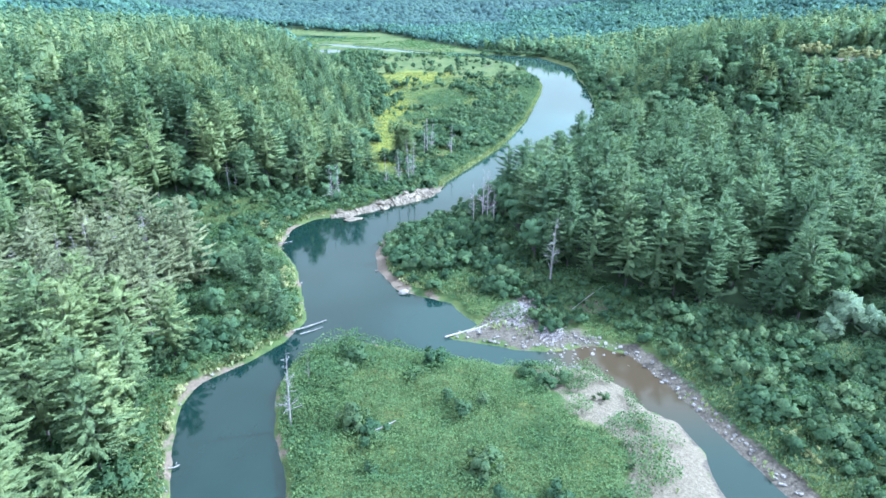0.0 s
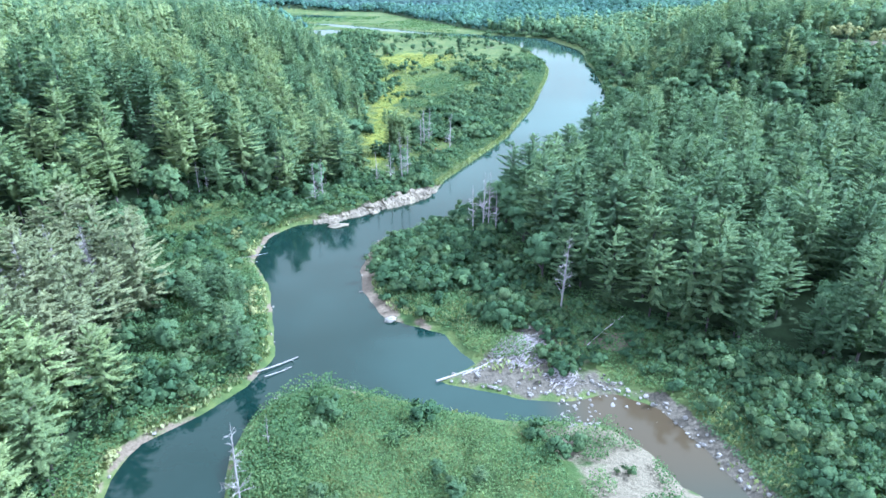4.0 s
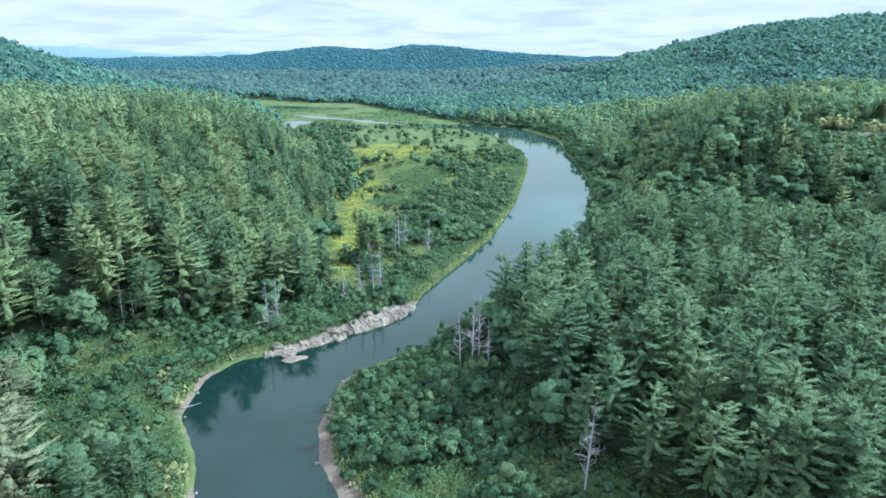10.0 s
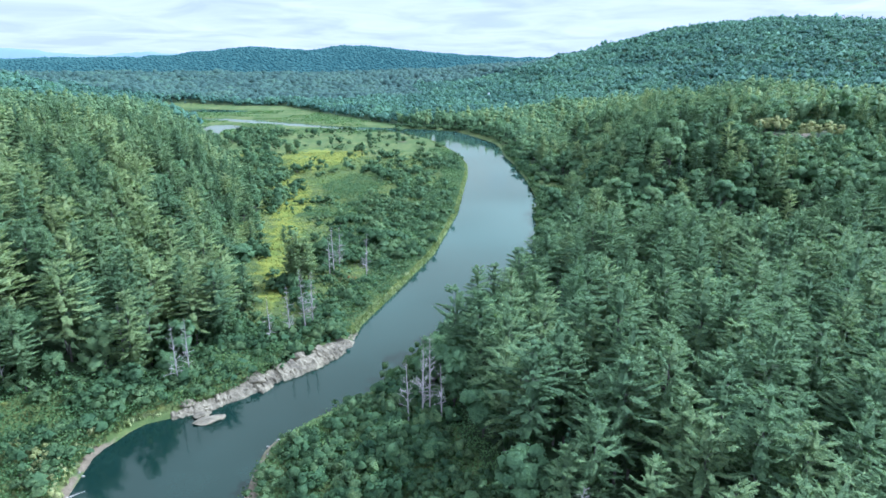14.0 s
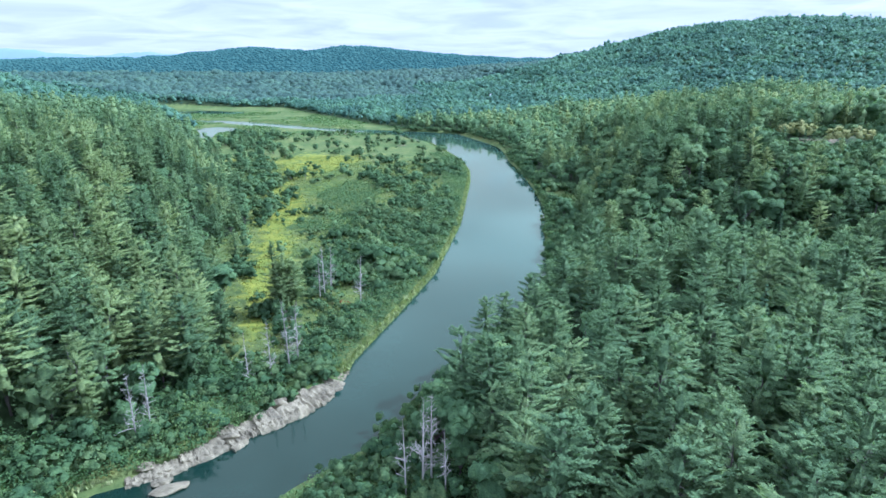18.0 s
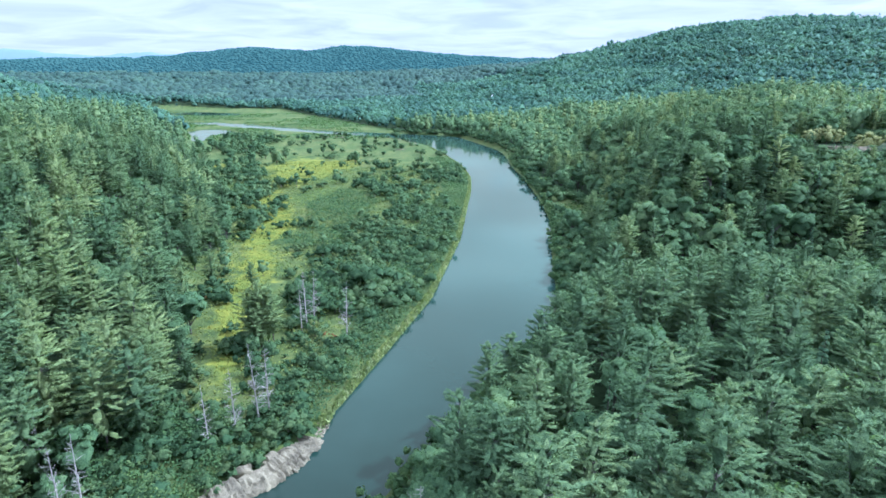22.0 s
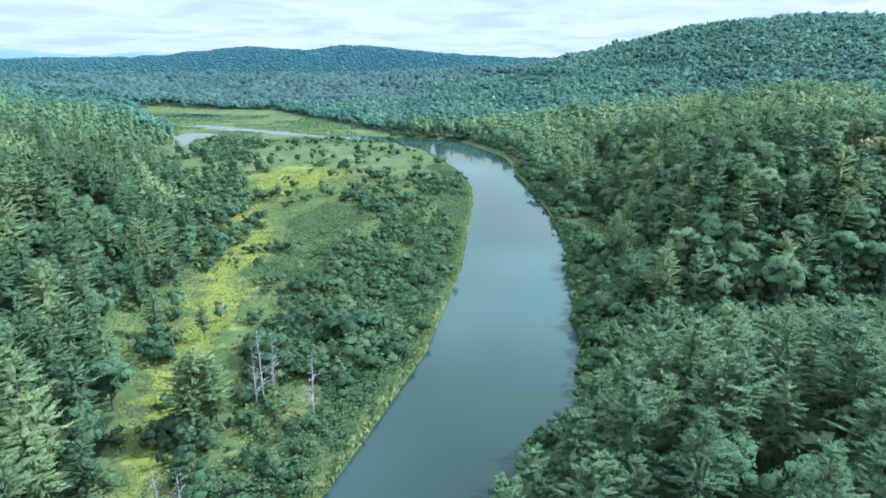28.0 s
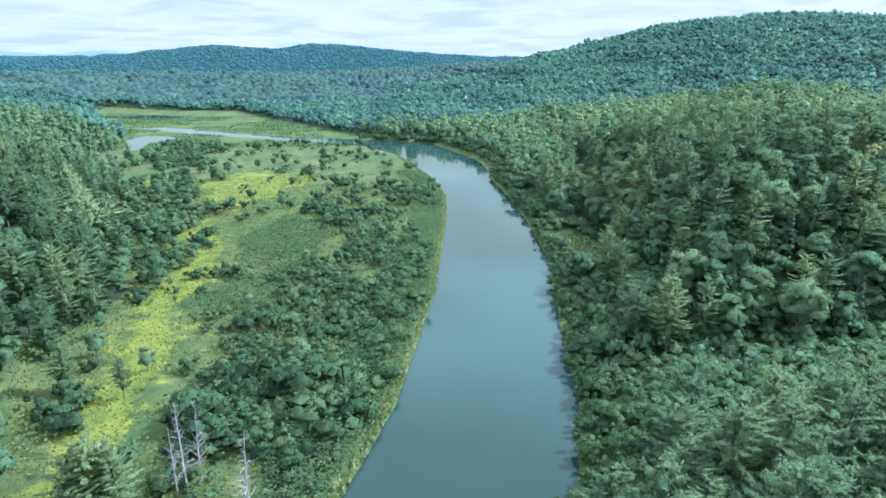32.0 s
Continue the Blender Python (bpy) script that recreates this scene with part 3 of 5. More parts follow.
def rod(points, radii, sides=5):
    """A tapered limb through the points, as faces."""
    points, out = np.asarray(points, float), []
    for a, b, ra, rb in zip(points[:-1], points[1:], radii[:-1], radii[1:]):
        ax = unit(b - a)
        u = unit(np.cross(ax, (0.3, 0.9, 0.1)))
        v = np.cross(ax, u)
        ang = np.linspace(0, 2 * math.pi, sides + 1)
        ring = np.cos(ang)[:, None] * u + np.sin(ang)[:, None] * v
        for i in range(sides):
            out.append([a + ring[i] * ra, a + ring[i + 1] * ra, b + ring[i + 1] * rb, b + ring[i] * rb])
    return np.array(out)


GOLDEN = (1 + 5 ** 0.5) / 2
ICO = unit(np.array([(a * s, b * k, 0) if o == 0 else (0, a * s, b * k) if o == 1 else (b * k, 0, a * s) for o in range(3) for a, b in ((1, GOLDEN),) for s in (-1, 1) for k in (-1, 1)], float))
ICO_T = np.array([(i, j, k) for i, j, k in itertools.combinations(range(12), 3) if max(np.linalg.norm(ICO[i] - ICO[j]), np.linalg.norm(ICO[j] - ICO[k]), np.linalg.norm(ICO[i] - ICO[k])) < 1.2])
OCT = np.array([(1, 0, 0), (0, 1, 0), (-1, 0, 0), (0, -1, 0), (0, 0, 1), (0, 0, -1)], float)
OCT_T = np.array([(0, 1, 4), (1, 2, 4), (2, 3, 4), (3, 0, 4), (1, 0, 5), (2, 1, 5), (3, 2, 5), (0, 3, 5)])
flip = np.einsum("ij,ij->i", np.cross(ICO[ICO_T[:, 1]] - ICO[ICO_T[:, 0]], ICO[ICO_T[:, 2]] - ICO[ICO_T[:, 0]]), ICO[ICO_T[:, 0]]) < 0
ICO_T[flip] = ICO_T[flip][:, ::-1]


def lumps(r, c, u, v, w, fine=True, rough=0.16):
    """Rounded uneven clumps at c with half axes u, v, w: corners and faces."""
    base, tris = (ICO, ICO_T) if fine else (OCT, OCT_T)
    c, u, v, w = (np.asarray(k, float)[:, None, :] for k in (c, u, v, w))
    p = base[None] * (1 + rough * r.normal(0, 1, (c.shape[0], len(base), 1)))
    V = c + p[..., :1] * u + p[..., 1:2] * v + p[..., 2:] * w
    return V.reshape(-1, 3), (tris[None] + (np.arange(c.shape[0]) * len(base))[:, None, None]).reshape(-1, 3)


def balls(r, c, rad, squash=1.0, fine=True, rough=0.16):
    """Clumps of the given radii, turned at random."""
    c, rad = np.asarray(c, float), np.asarray(rad, float)[:, None]
    a = r.uniform(0, 6.283, len(c))
    u = np.stack([np.cos(a), np.sin(a), 0 * a], 1) * rad
    v = np.stack([-np.sin(a), np.cos(a), 0 * a], 1) * rad
    return lumps(r, c, u, v, np.tile([[0, 0, 1.0]], (len(c), 1)) * rad * squash, fine, rough)


def faces_of(quads):
    """Loose four-cornered faces as corners and triangles."""
    q = np.asarray(quads, float)
    k = np.arange(len(q))[:, None] * 4
    return q.reshape(-1, 3), np.concatenate([k + (0, 1, 2), k + (0, 2, 3)])


def pack(*groups):
    V, T, n = [], [], 0
    for v, f in groups:
        V.append(v), T.append(f + n)
        n += len(v)
    return np.concatenate(V), np.concatenate(T)


def pine_shape(rng, h=1.0, level=0, slim=1.0, bare=0.2):
    """A pine about 26 m high: flat feathery boughs in loose tiers on a straight trunk. level 0 is the finest."""
    H = 26.0 * h
    gap, per = ((1.25, 7), (1.8, 6), (2.3, 5))[level]
    base = H * bare
    lean = rng.normal(0, 0.012, 2) * H
    pad, limbs, ks = [], [], []
    z, turn_ = base, rng.uniform(0, 6.28)
    while z < H - 0.5:
        u = (z - base) / (H - base)
        wide = 6.0 * slim * h * (1 - u ** 2.2) ** 0.8 * min(1, 0.75 + u * 0.8) + 0.35
        turn_ += 0.5
        for k in range(per if u < 0.75 else max(3, per - 2)):
            if rng.random() < 0.10:
                continue
            a = turn_ + 6.283 * k / per + rng.normal(0, 0.3)
            L = wide * rng.uniform(0.5, 1.2) * (1 + 0.18 * math.cos(a - turn_ * 0.3))
            out = np.array([math.cos(a), math.sin(a), 0.0])
            way = out + (0, 0, rng.uniform(-0.08, 0.34) + 0.4 * u * u)
            root = np.array([lean[0] * u, lean[1] * u, z + rng.normal(0, gap * 0.25)])
            nrm = unit(np.array([0, 0, 1.0]) + out * rng.uniform(0.0, 0.4) + rng.normal(0, 0.14, 3))
            side_ = unit(np.cross(nrm, way))
            fat = (0.10, 0.18, 0.30)[level] + 0.02 * L
            pad.append((root + way * L * 0.66, way * (L * 0.38 + 0.15), side_ * (L * rng.uniform(0.10, 0.20) * (0.55, 0.8, 0.9)[level] + (0.08, 0.22, 0.4)[level]), nrm * fat))
            if level == 0:
                limbs.append((root, root + way * L * 0.7))
            for j in range((36, 9, 6)[level]):
                t = 0.25 + 0.75 * (j + rng.uniform(0.1, 0.9)) / (36, 9, 6)[level]
                s = 1 if j % 2 else -1
                w2 = unit(out * rng.uniform(0.6, 1.0) + side_ * s * rng.uniform(0.35, 0.95) + (0, 0, rng.uniform(-0.1, 0.5)))
                m = (0.95, 1.35, 1.6)[level] * rng.uniform(0.7, 1.25) * min(1, 0.45 + L / 4)
                n2 = unit(nrm + rng.normal(0, 0.55, 3))
                s2 = unit(np.cross(n2, w2))
                ks.append((root + way * L * t + w2 * m * 0.42 + nrm * fat * 0.5, unit(np.cross(s2, n2)), s2, m, m * (0.23, 0.30, 0.33)[level]))
        z += gap * rng.uniform(0.8, 1.2)
    tip = np.array([lean[0], lean[1], H - 0.2])
    up = np.array([0, 0, 1.0])
    pad.append((tip - up * 0.9, np.array([0.7, 0, 0]), np.array([0, 0.7, 0]), up * 1.0))
    groups = [lumps(rng, *zip(*pad), False, 0.2)]
    if ks:
        groups.append(faces_of(kites(*(np.array(k) for k in zip(*ks)), 0.07)))
    hs = np.linspace(base + 1.5, H * 0.82, 3)
    core = [(np.array([0, 0, q]), np.array([1, 0, 0.0]) * (1.9 - 1.2 * q / H) * (1, 1.1, 1.35)[level], np.array([0, 1.0, 0]) * (1.9 - 1.2 * q / H) * (1, 1.1, 1.35)[level], up * (H - base) * 0.22) for q in hs]
    groups.append(lumps(rng, *zip(*core), False, 0.15))
    trunk = rod([(0, 0, -1.0), tip * 0.45, tip * (0.93, 0.72, 0.6)[level]], [0.010 * H + 0.03, 0.006 * H, 0.02], (6, 4, 3)[level])
    if limbs:
        thin = []
        for a, b in limbs:
            n = unit(np.cross(b - a, (0, 0, 1))) * 0.05
            thin.append([a - n, a + n, b + n * 0.2, b - n * 0.2])
        trunk = np.concatenate([trunk, np.array(thin)])
    return pack(*groups), trunk


def spruce_shape(rng, h=1.0, level=1):
    """A narrow spire of drooping boughs."""
    H = 17.0 * h
    gap, per = ((0.9, 6), (1.4, 5), (2.2, 4))[level]
    pad, z = [], 1.2
    while z < H:
        R_ = 2.6 * h * (1 - z / H) ** 0.85 + 0.2
        for k in range(per):
            a = rng.uniform(0, 6.283)
            way = np.array([math.cos(a), math.sin(a), -0.35])
            side_ = np.array([-way[1], way[0], 0])
            pad.append((np.array([0, 0, z]) + way * R_ * 0.55, way * R_ * 0.5, side_ * (R_ * 0.3 + 0.1), np.array([0, 0, 0.35 + 0.1 * level])))
        z += gap * rng.uniform(0.85, 1.15)
    return pack(lumps(rng, *zip(*pad), False, 0.2)), rod([(0, 0, -0.8), (0, 0, H * 0.95)], [0.2 * h, 0.03], 4)


def sprays(rng, mids, rads, count, size, squash=1.0, floor_=0.15):
    """Loose leaf clumps over the outside of round lobes."""
    k = rng.integers(0, len(mids), count)
    v = rng.normal(0, 1, (count, 3))
    v[:, 2] = np.where(v[:, 2] < -0.3, -v[:, 2], v[:, 2])
    v = unit(v)
    c = mids[k] + v * rads[k][:, None] * np.array([1, 1, squash]) * rng.uniform(0.85, 1.3, count)[:, None]
    c[:, 2] = np.maximum(c[:, 2], floor_)
    n = unit(v + rng.normal(0, 0.5, (count, 3)) + (0, 0, 0.25))
    d = unit(np.cross(n, rng.normal(0, 1, (count, 3))))
    return faces_of(kites(c, d, np.cross(n, d), size * rng.uniform(0.7, 1.3, count), size * rng.uniform(0.55, 0.95, count), -0.1))


def leafy_shape(rng, H=13.0, R=4.2, level=0, low=0.28, lobes=0):
    """A broad-leaved crown: round lobes of leaves about limbs."""
    lobes = lobes or (30, 10, 7)[level]
    cz, half = H * (low + 1) / 2, H * (1 - low) / 2
    v = unit(rng.normal(0, 1, (lobes, 3)) + (0, 0, 0.35)) * rng.uniform(0.45, 0.78, (lobes, 1))
    v[0] = (0, 0, -0.1)
    mids = np.array([0, 0, cz]) + v * np.array([R, R, half])
    rads = rng.uniform(0.20, 0.36, lobes) * R * (0.86, 1.05, 1.45)[level]
    rads[0] = R * 0.7
    groups = [balls(rng, mids, rads * (0.84 if level == 1 else 0.86), 0.92, True, 0.28)]
    if level < 2:
        groups.append(sprays(rng, mids, rads, (1150, 380)[level], (0.42, 0.54)[level], 0.92))
    trunk = rod([(0, 0, -0.8), (0, 0, H * low), (R * 0.05, 0, cz)], [0.02 * H + 0.06, 0.014 * H + 0.04, 0.05], (6, 4, 3)[level])
    if level == 0:
        for m in mids[1:7]:
            trunk = np.concatenate([trunk, rod([(0, 0, H * low), m], [0.009 * H + 0.02, 0.02], 4)])
    return pack(*groups), trunk


def shrub_shape(rng, level=0, H=2.6, R=2.0):
    lobes = (13, 7, 2)[level]
    mids = np.stack([rng.normal(0, 0.44, lobes) * R, rng.normal(0, 0.44, lobes) * R, rng.uniform(0.22, 0.66, lobes) * H], 1)
    rads = rng.uniform(0.24, 0.42, lobes) * R * (0.84, 1.0, 1.8)[level]
    mids[0, :2] = 0
    groups = [balls(rng, mids, rads, 0.85, level != 1, 0.18)]
    groups.append(sprays(rng, mids, rads, (300, 96, 16)[level], (0.30, 0.36, 0.8)[level], 0.85))
    stem = np.concatenate([rod([(0, 0, -0.3), (m[0] * 0.6, m[1] * 0.6, m[2])], [0.06, 0.02], 3) for m in mids[:2]])
    return pack(*groups), stem


def bough_mesh(r):
    """One dead bough a metre long with its twigs."""
    q = np.array([1.0, 0.0, r.uniform(-0.2, 0.25)])
    out = [rod([(0, 0, 0), q * 0.5 + (0, 0, 0.06), q], [0.030, 0.020, 0.008], 3)]
    for _ in range(6):
        m = q * r.uniform(0.3, 0.95)
        out.append(rod([m, m + r.normal(0, 0.17, 3) + (0.12, 0, 0.06)], [0.013, 0.005], 3))
    return quad_mesh("dead_bough", np.concatenate(out), [DEAD])


rng = np.random.default_rng(7)


def scatter(x0, x1, y0, y1, gap, seed, jitter=0.42):
    """Places on a loosened grid."""
    r = np.random.default_rng(seed)
    gx, gy = np.meshgrid(np.arange(x0, x1, gap), np.arange(y0, y1, gap))
    gx = gx + np.where((np.arange(gx.shape[0]) % 2)[:, None] == 1, gap / 2, 0)
    p = np.stack([gx.ravel(), gy.ravel()], 1) + r.uniform(-jitter, jitter, (gx.size, 2)) * gap
    return p[:, 0], p[:, 1], r


def soften(crown, own=0.3, tall=0.5):
    """A crown whose faces look outwards and whose normals lean with the crown as a whole."""
    V, T = np.asarray(crown[0], float), np.array(crown[1])
    top = V[:, 2].max()
    out = unit(V * (1, 1, tall) - (0, 0, tall * 0.35 * top))
    face = np.cross(V[T[:, 1]] - V[T[:, 0]], V[T[:, 2]] - V[T[:, 0]])
    loose = np.bincount(T.ravel(), minlength=len(V))[T].max(1) <= 2
    turn_ = (np.einsum("ij,ij->i", face, out[T[:, 0]]) < 0) & loose
    T[turn_] = T[turn_][:, ::-1]
    face[turn_] *= -1
    mine = np.zeros(V.shape)
    for k in range(3):
        np.add.at(mine, T[:, k], unit(face))
    mine = unit(mine)
    lean = unit(out * 0.6 + (0, 0, 0.3) + mine * own)
    inner = np.einsum("ij,ij->i", mine, lean) < 0.15
    return V, T, np.where(inner[:, None], mine, lean)


def solid_mesh(name, V, T, mats, index=None, tint=None, smooth=True, normals=None):
    """A mesh of triangles, given by corners and faces."""
    me = bpy.data.meshes.new(name)
    me.vertices.add(len(V))
    me.vertices.foreach_set("co", np.asarray(V, np.float32).ravel())
    me.loops.add(len(T) * 3)
    me.loops.foreach_set("vertex_index", np.asarray(T, np.int32).ravel())
    me.polygons.add(len(T))
    me.polygons.foreach_set("loop_start", np.arange(0, 3 * len(T), 3, dtype=np.int32))
    me.polygons.foreach_set("loop_total", np.full(len(T), 3, np.int32))
    me.polygons.foreach_set("use_smooth", np.full(len(T), smooth))
    for m in mats:
        me.materials.append(m)
    if index is not None:
        me.polygons.foreach_set("material_index", np.asarray(index, np.int32))
    if tint is not None:
        a = me.attributes.new("tint", "FLOAT", "POINT")
        a.data.foreach_set("value", np.asarray(tint, np.float32))
    me.update(calc_edges=True)
    if normals is not None:
        me.normals_split_custom_set_from_vertices(np.asarray(normals).tolist())
    return me


def woods(name, shapes, x, y, scale, seed, leaf, label, category="trees", own=0.3, squash=1.0):
    """One joined mesh of many plants: shapes is a list of (crown, trunk)."""
    r = np.random.default_rng(seed)
    z, which, ang, tint = land(x, y), r.integers(0, len(shapes), len(x)), r.uniform(0, 6.283, len(x)), r.random(len(x))
    tall = r.uniform(0.88, 1.14, len(x))
    VS, TS, NS, mats, tints, n = [], [], [], [], [], 0
    for k, (crown, trunk) in enumerate(shapes):
        m = which == k
        if not m.any():
            continue
        v, f, nrm = soften(crown, own)
        v = v * (1, 1, squash)
        if trunk is not None:
            v, f = pack((v, f), faces_of(trunk))
            side_ = unit(v[len(nrm):] * (1, 1, 0) + (0, 0, 0.1))
            nrm = np.concatenate([nrm, side_])
        c, s, sc = np.cos(ang[m])[:, None], np.sin(ang[m])[:, None], scale[m][:, None]
        X, Y = (v[:, 0] * c - v[:, 1] * s) * sc + x[m][:, None], (v[:, 0] * s + v[:, 1] * c) * sc + y[m][:, None]
        VS.append(np.stack([X, Y, v[:, 2] * sc * tall[m][:, None] + z[m][:, None]], -1).reshape(-1, 3))
        NS.append(np.stack([nrm[:, 0] * c - nrm[:, 1] * s, nrm[:, 0] * s + nrm[:, 1] * c, nrm[:, 2] + 0 * c], -1).reshape(-1, 3))
        TS.append((f[None] + (np.arange(m.sum()) * len(v))[:, None, None]).reshape(-1, 3) + n)
        mats.append(np.tile(np.r_[np.zeros(len(crown[1])), np.ones(len(f) - len(crown[1]))], m.sum()))
        tints.append(np.repeat(tint[m], len(v)))
        n += m.sum() * len(v)
    me = solid_mesh(name, np.concatenate(VS), np.concatenate(TS), [leaf, BARK], np.concatenate(mats), np.concatenate(tints), True, np.concatenate(NS))
    return tagged(new(name, me), label, category, kind="stuff")


def far_tree(r, cone, n=2, leaves=0, spray=1.2):
    """A far crown in a few clumps, roughened by loose sprays."""
    if cone:
        hs = np.linspace(4.6, 13.2, n)
        c = np.stack([r.normal(0, 0.7, n), r.normal(0, 0.7, n), hs], 1)
        rad, squash = 4.3 - 0.19 * hs + r.normal(0, 0.25, n), 1.25 if n < 3 else 0.8
    else:
        a = r.uniform(0, 6.283) + np.arange(n) * 6.283 / max(n - 1, 1)
        out = np.r_[0, r.uniform(1.4, 3.1, n - 1)]
        c = np.stack([np.cos(a) * out, np.sin(a) * out, np.r_[5.6, 7.2 + r.normal(0, 1.2, n - 1)]], 1)
        rad, squash = np.r_[3.9, r.uniform(1.5, 2.6, n - 1)], 1.0
    crown = balls(r, c, rad, squash, True, 0.18)
    if leaves and cone:
        h = r.uniform(3.0, 15.0, leaves)
        a, long_ = r.uniform(0, 6.283, leaves), (5.2 - 0.27 * h) * r.uniform(0.75, 1.15, leaves)
        out = np.stack([np.cos(a), np.sin(a), r.uniform(-0.2, 0.1, leaves)], 1)
        up = unit(r.normal(0, 0.22, (leaves, 3)) + (0, 0, 1) + out * 0.3)
        s = unit(np.cross(up, out))
        mid = np.stack([0 * h, 0 * h, h], 1) + out * long_[:, None] * 0.72
        return pack(balls(r, c, rad * 0.78, squash, n > 3, 0.18), faces_of(kites(mid, unit(np.cross(s, up)), s, long_ * 0.75, r.uniform(0.9, 1.5, leaves), 0.06))), None
    if leaves:
        crown = pack(balls(r, c, rad * 0.86, squash, n > 3, 0.24), sprays(r, c, rad * 0.92, leaves, spray, squash))
    return crown, None


FAR_ROUND = [far_tree(np.random.default_rng(300 + k), False, 3, 34, 1.9) for k in range(8)]
FAR_CONE = [far_tree(np.random.default_rng(320 + k), True, 2, 26) for k in range(6)]


def thing_of(name, crown_me, trunk_me, label, category, group):
    e = tagged(new(name), label, category, group)
    part("crown", crown_me, e)
    part("trunk", trunk_me, e)
    return e


def planted(kind, shapes, x, y, scale, seed, leaf, label, category, group, bark=None):
    """Single plants that share a few meshes, each with a crown and a trunk."""
    r = np.random.default_rng(seed)
    protos = []
    for crown, trunk in shapes:
        v, f, nrm = soften(crown)
        protos.append(thing_of(kind, solid_mesh(kind + "_crown", v, f, [leaf], normals=nrm), quad_mesh(kind + "_trunk", trunk, [bark or BARK], smooth=False), label, category, group))
    z = land(x, y)
    used = set()
    for i in range(len(x)):
        k = int(r.integers(0, len(protos)))
        m = Matrix.Translation((x[i], y[i], z[i])) @ Matrix.Rotation(r.uniform(0, 6.283), 4, "Z") @ Matrix.Diagonal((scale[i],) * 3 + (1,))
        if k not in used:
            protos[k].matrix_basis = m
            used.add(k)
        else:
            o = copy_thing(protos[k], m)
            o.matrix_basis = m
    for k, p in enumerate(protos):
        if k not in used:
            for o in (*p.children, p):
                bpy.data.objects.remove(o)


PINES = [[pine_shape(rng, rng.uniform(0.92, 1.08), lv, rng.uniform(0.85, 1.12), rng.uniform(0.12, 0.3)) for _ in range(n)] for lv, n in ((0, 7), (1, 8), (2, 8))]
LEAFY = [[leafy_shape(rng, rng.uniform(11, 14), rng.uniform(4.0, 5.2), lv, rng.uniform(0.08, 0.22)) for _ in range(n)] for lv, n in ((0, 4), (1, 5), (2, 6))]
PINES.append([((v * (1.4, 1.4, 1.65), f), None) for (v, f), _ in [far_tree(rng, True, 4, 60) for _ in range(9)]])
LEAFY[2] = LEAFY[1]
LEAFY.append([((v * (1, 1, 1.2), f), None) for (v, f), _ in [far_tree(rng, False, 7, 80) for _ in range(9)]])
SPRUCES = [[spruce_shape(rng, rng.uniform(0.9, 1.1), lv) for _ in range(4)] for lv in (0, 1, 2)]
SPRUCES[2] = [((v * (0.82, 0.82, 1.05), f), None) for (v, f), _ in [far_tree(rng, True, 5, 30) for _ in range(4)]]
SPRUCES.append(SPRUCES[2])
SHRUBS = [[shrub_shape(rng, lv) for _ in range(5)] for lv in (0, 1, 2)]


def near_line(x, y):
    """How near the flight line passes with the place still ahead, in plan."""
    cy = np.minimum(205, y - np.maximum(62, np.abs(x - 8) / 0.76))
    cy = np.maximum(cy, 0)
    return np.hypot(x - 0.1 * cy, y - cy)


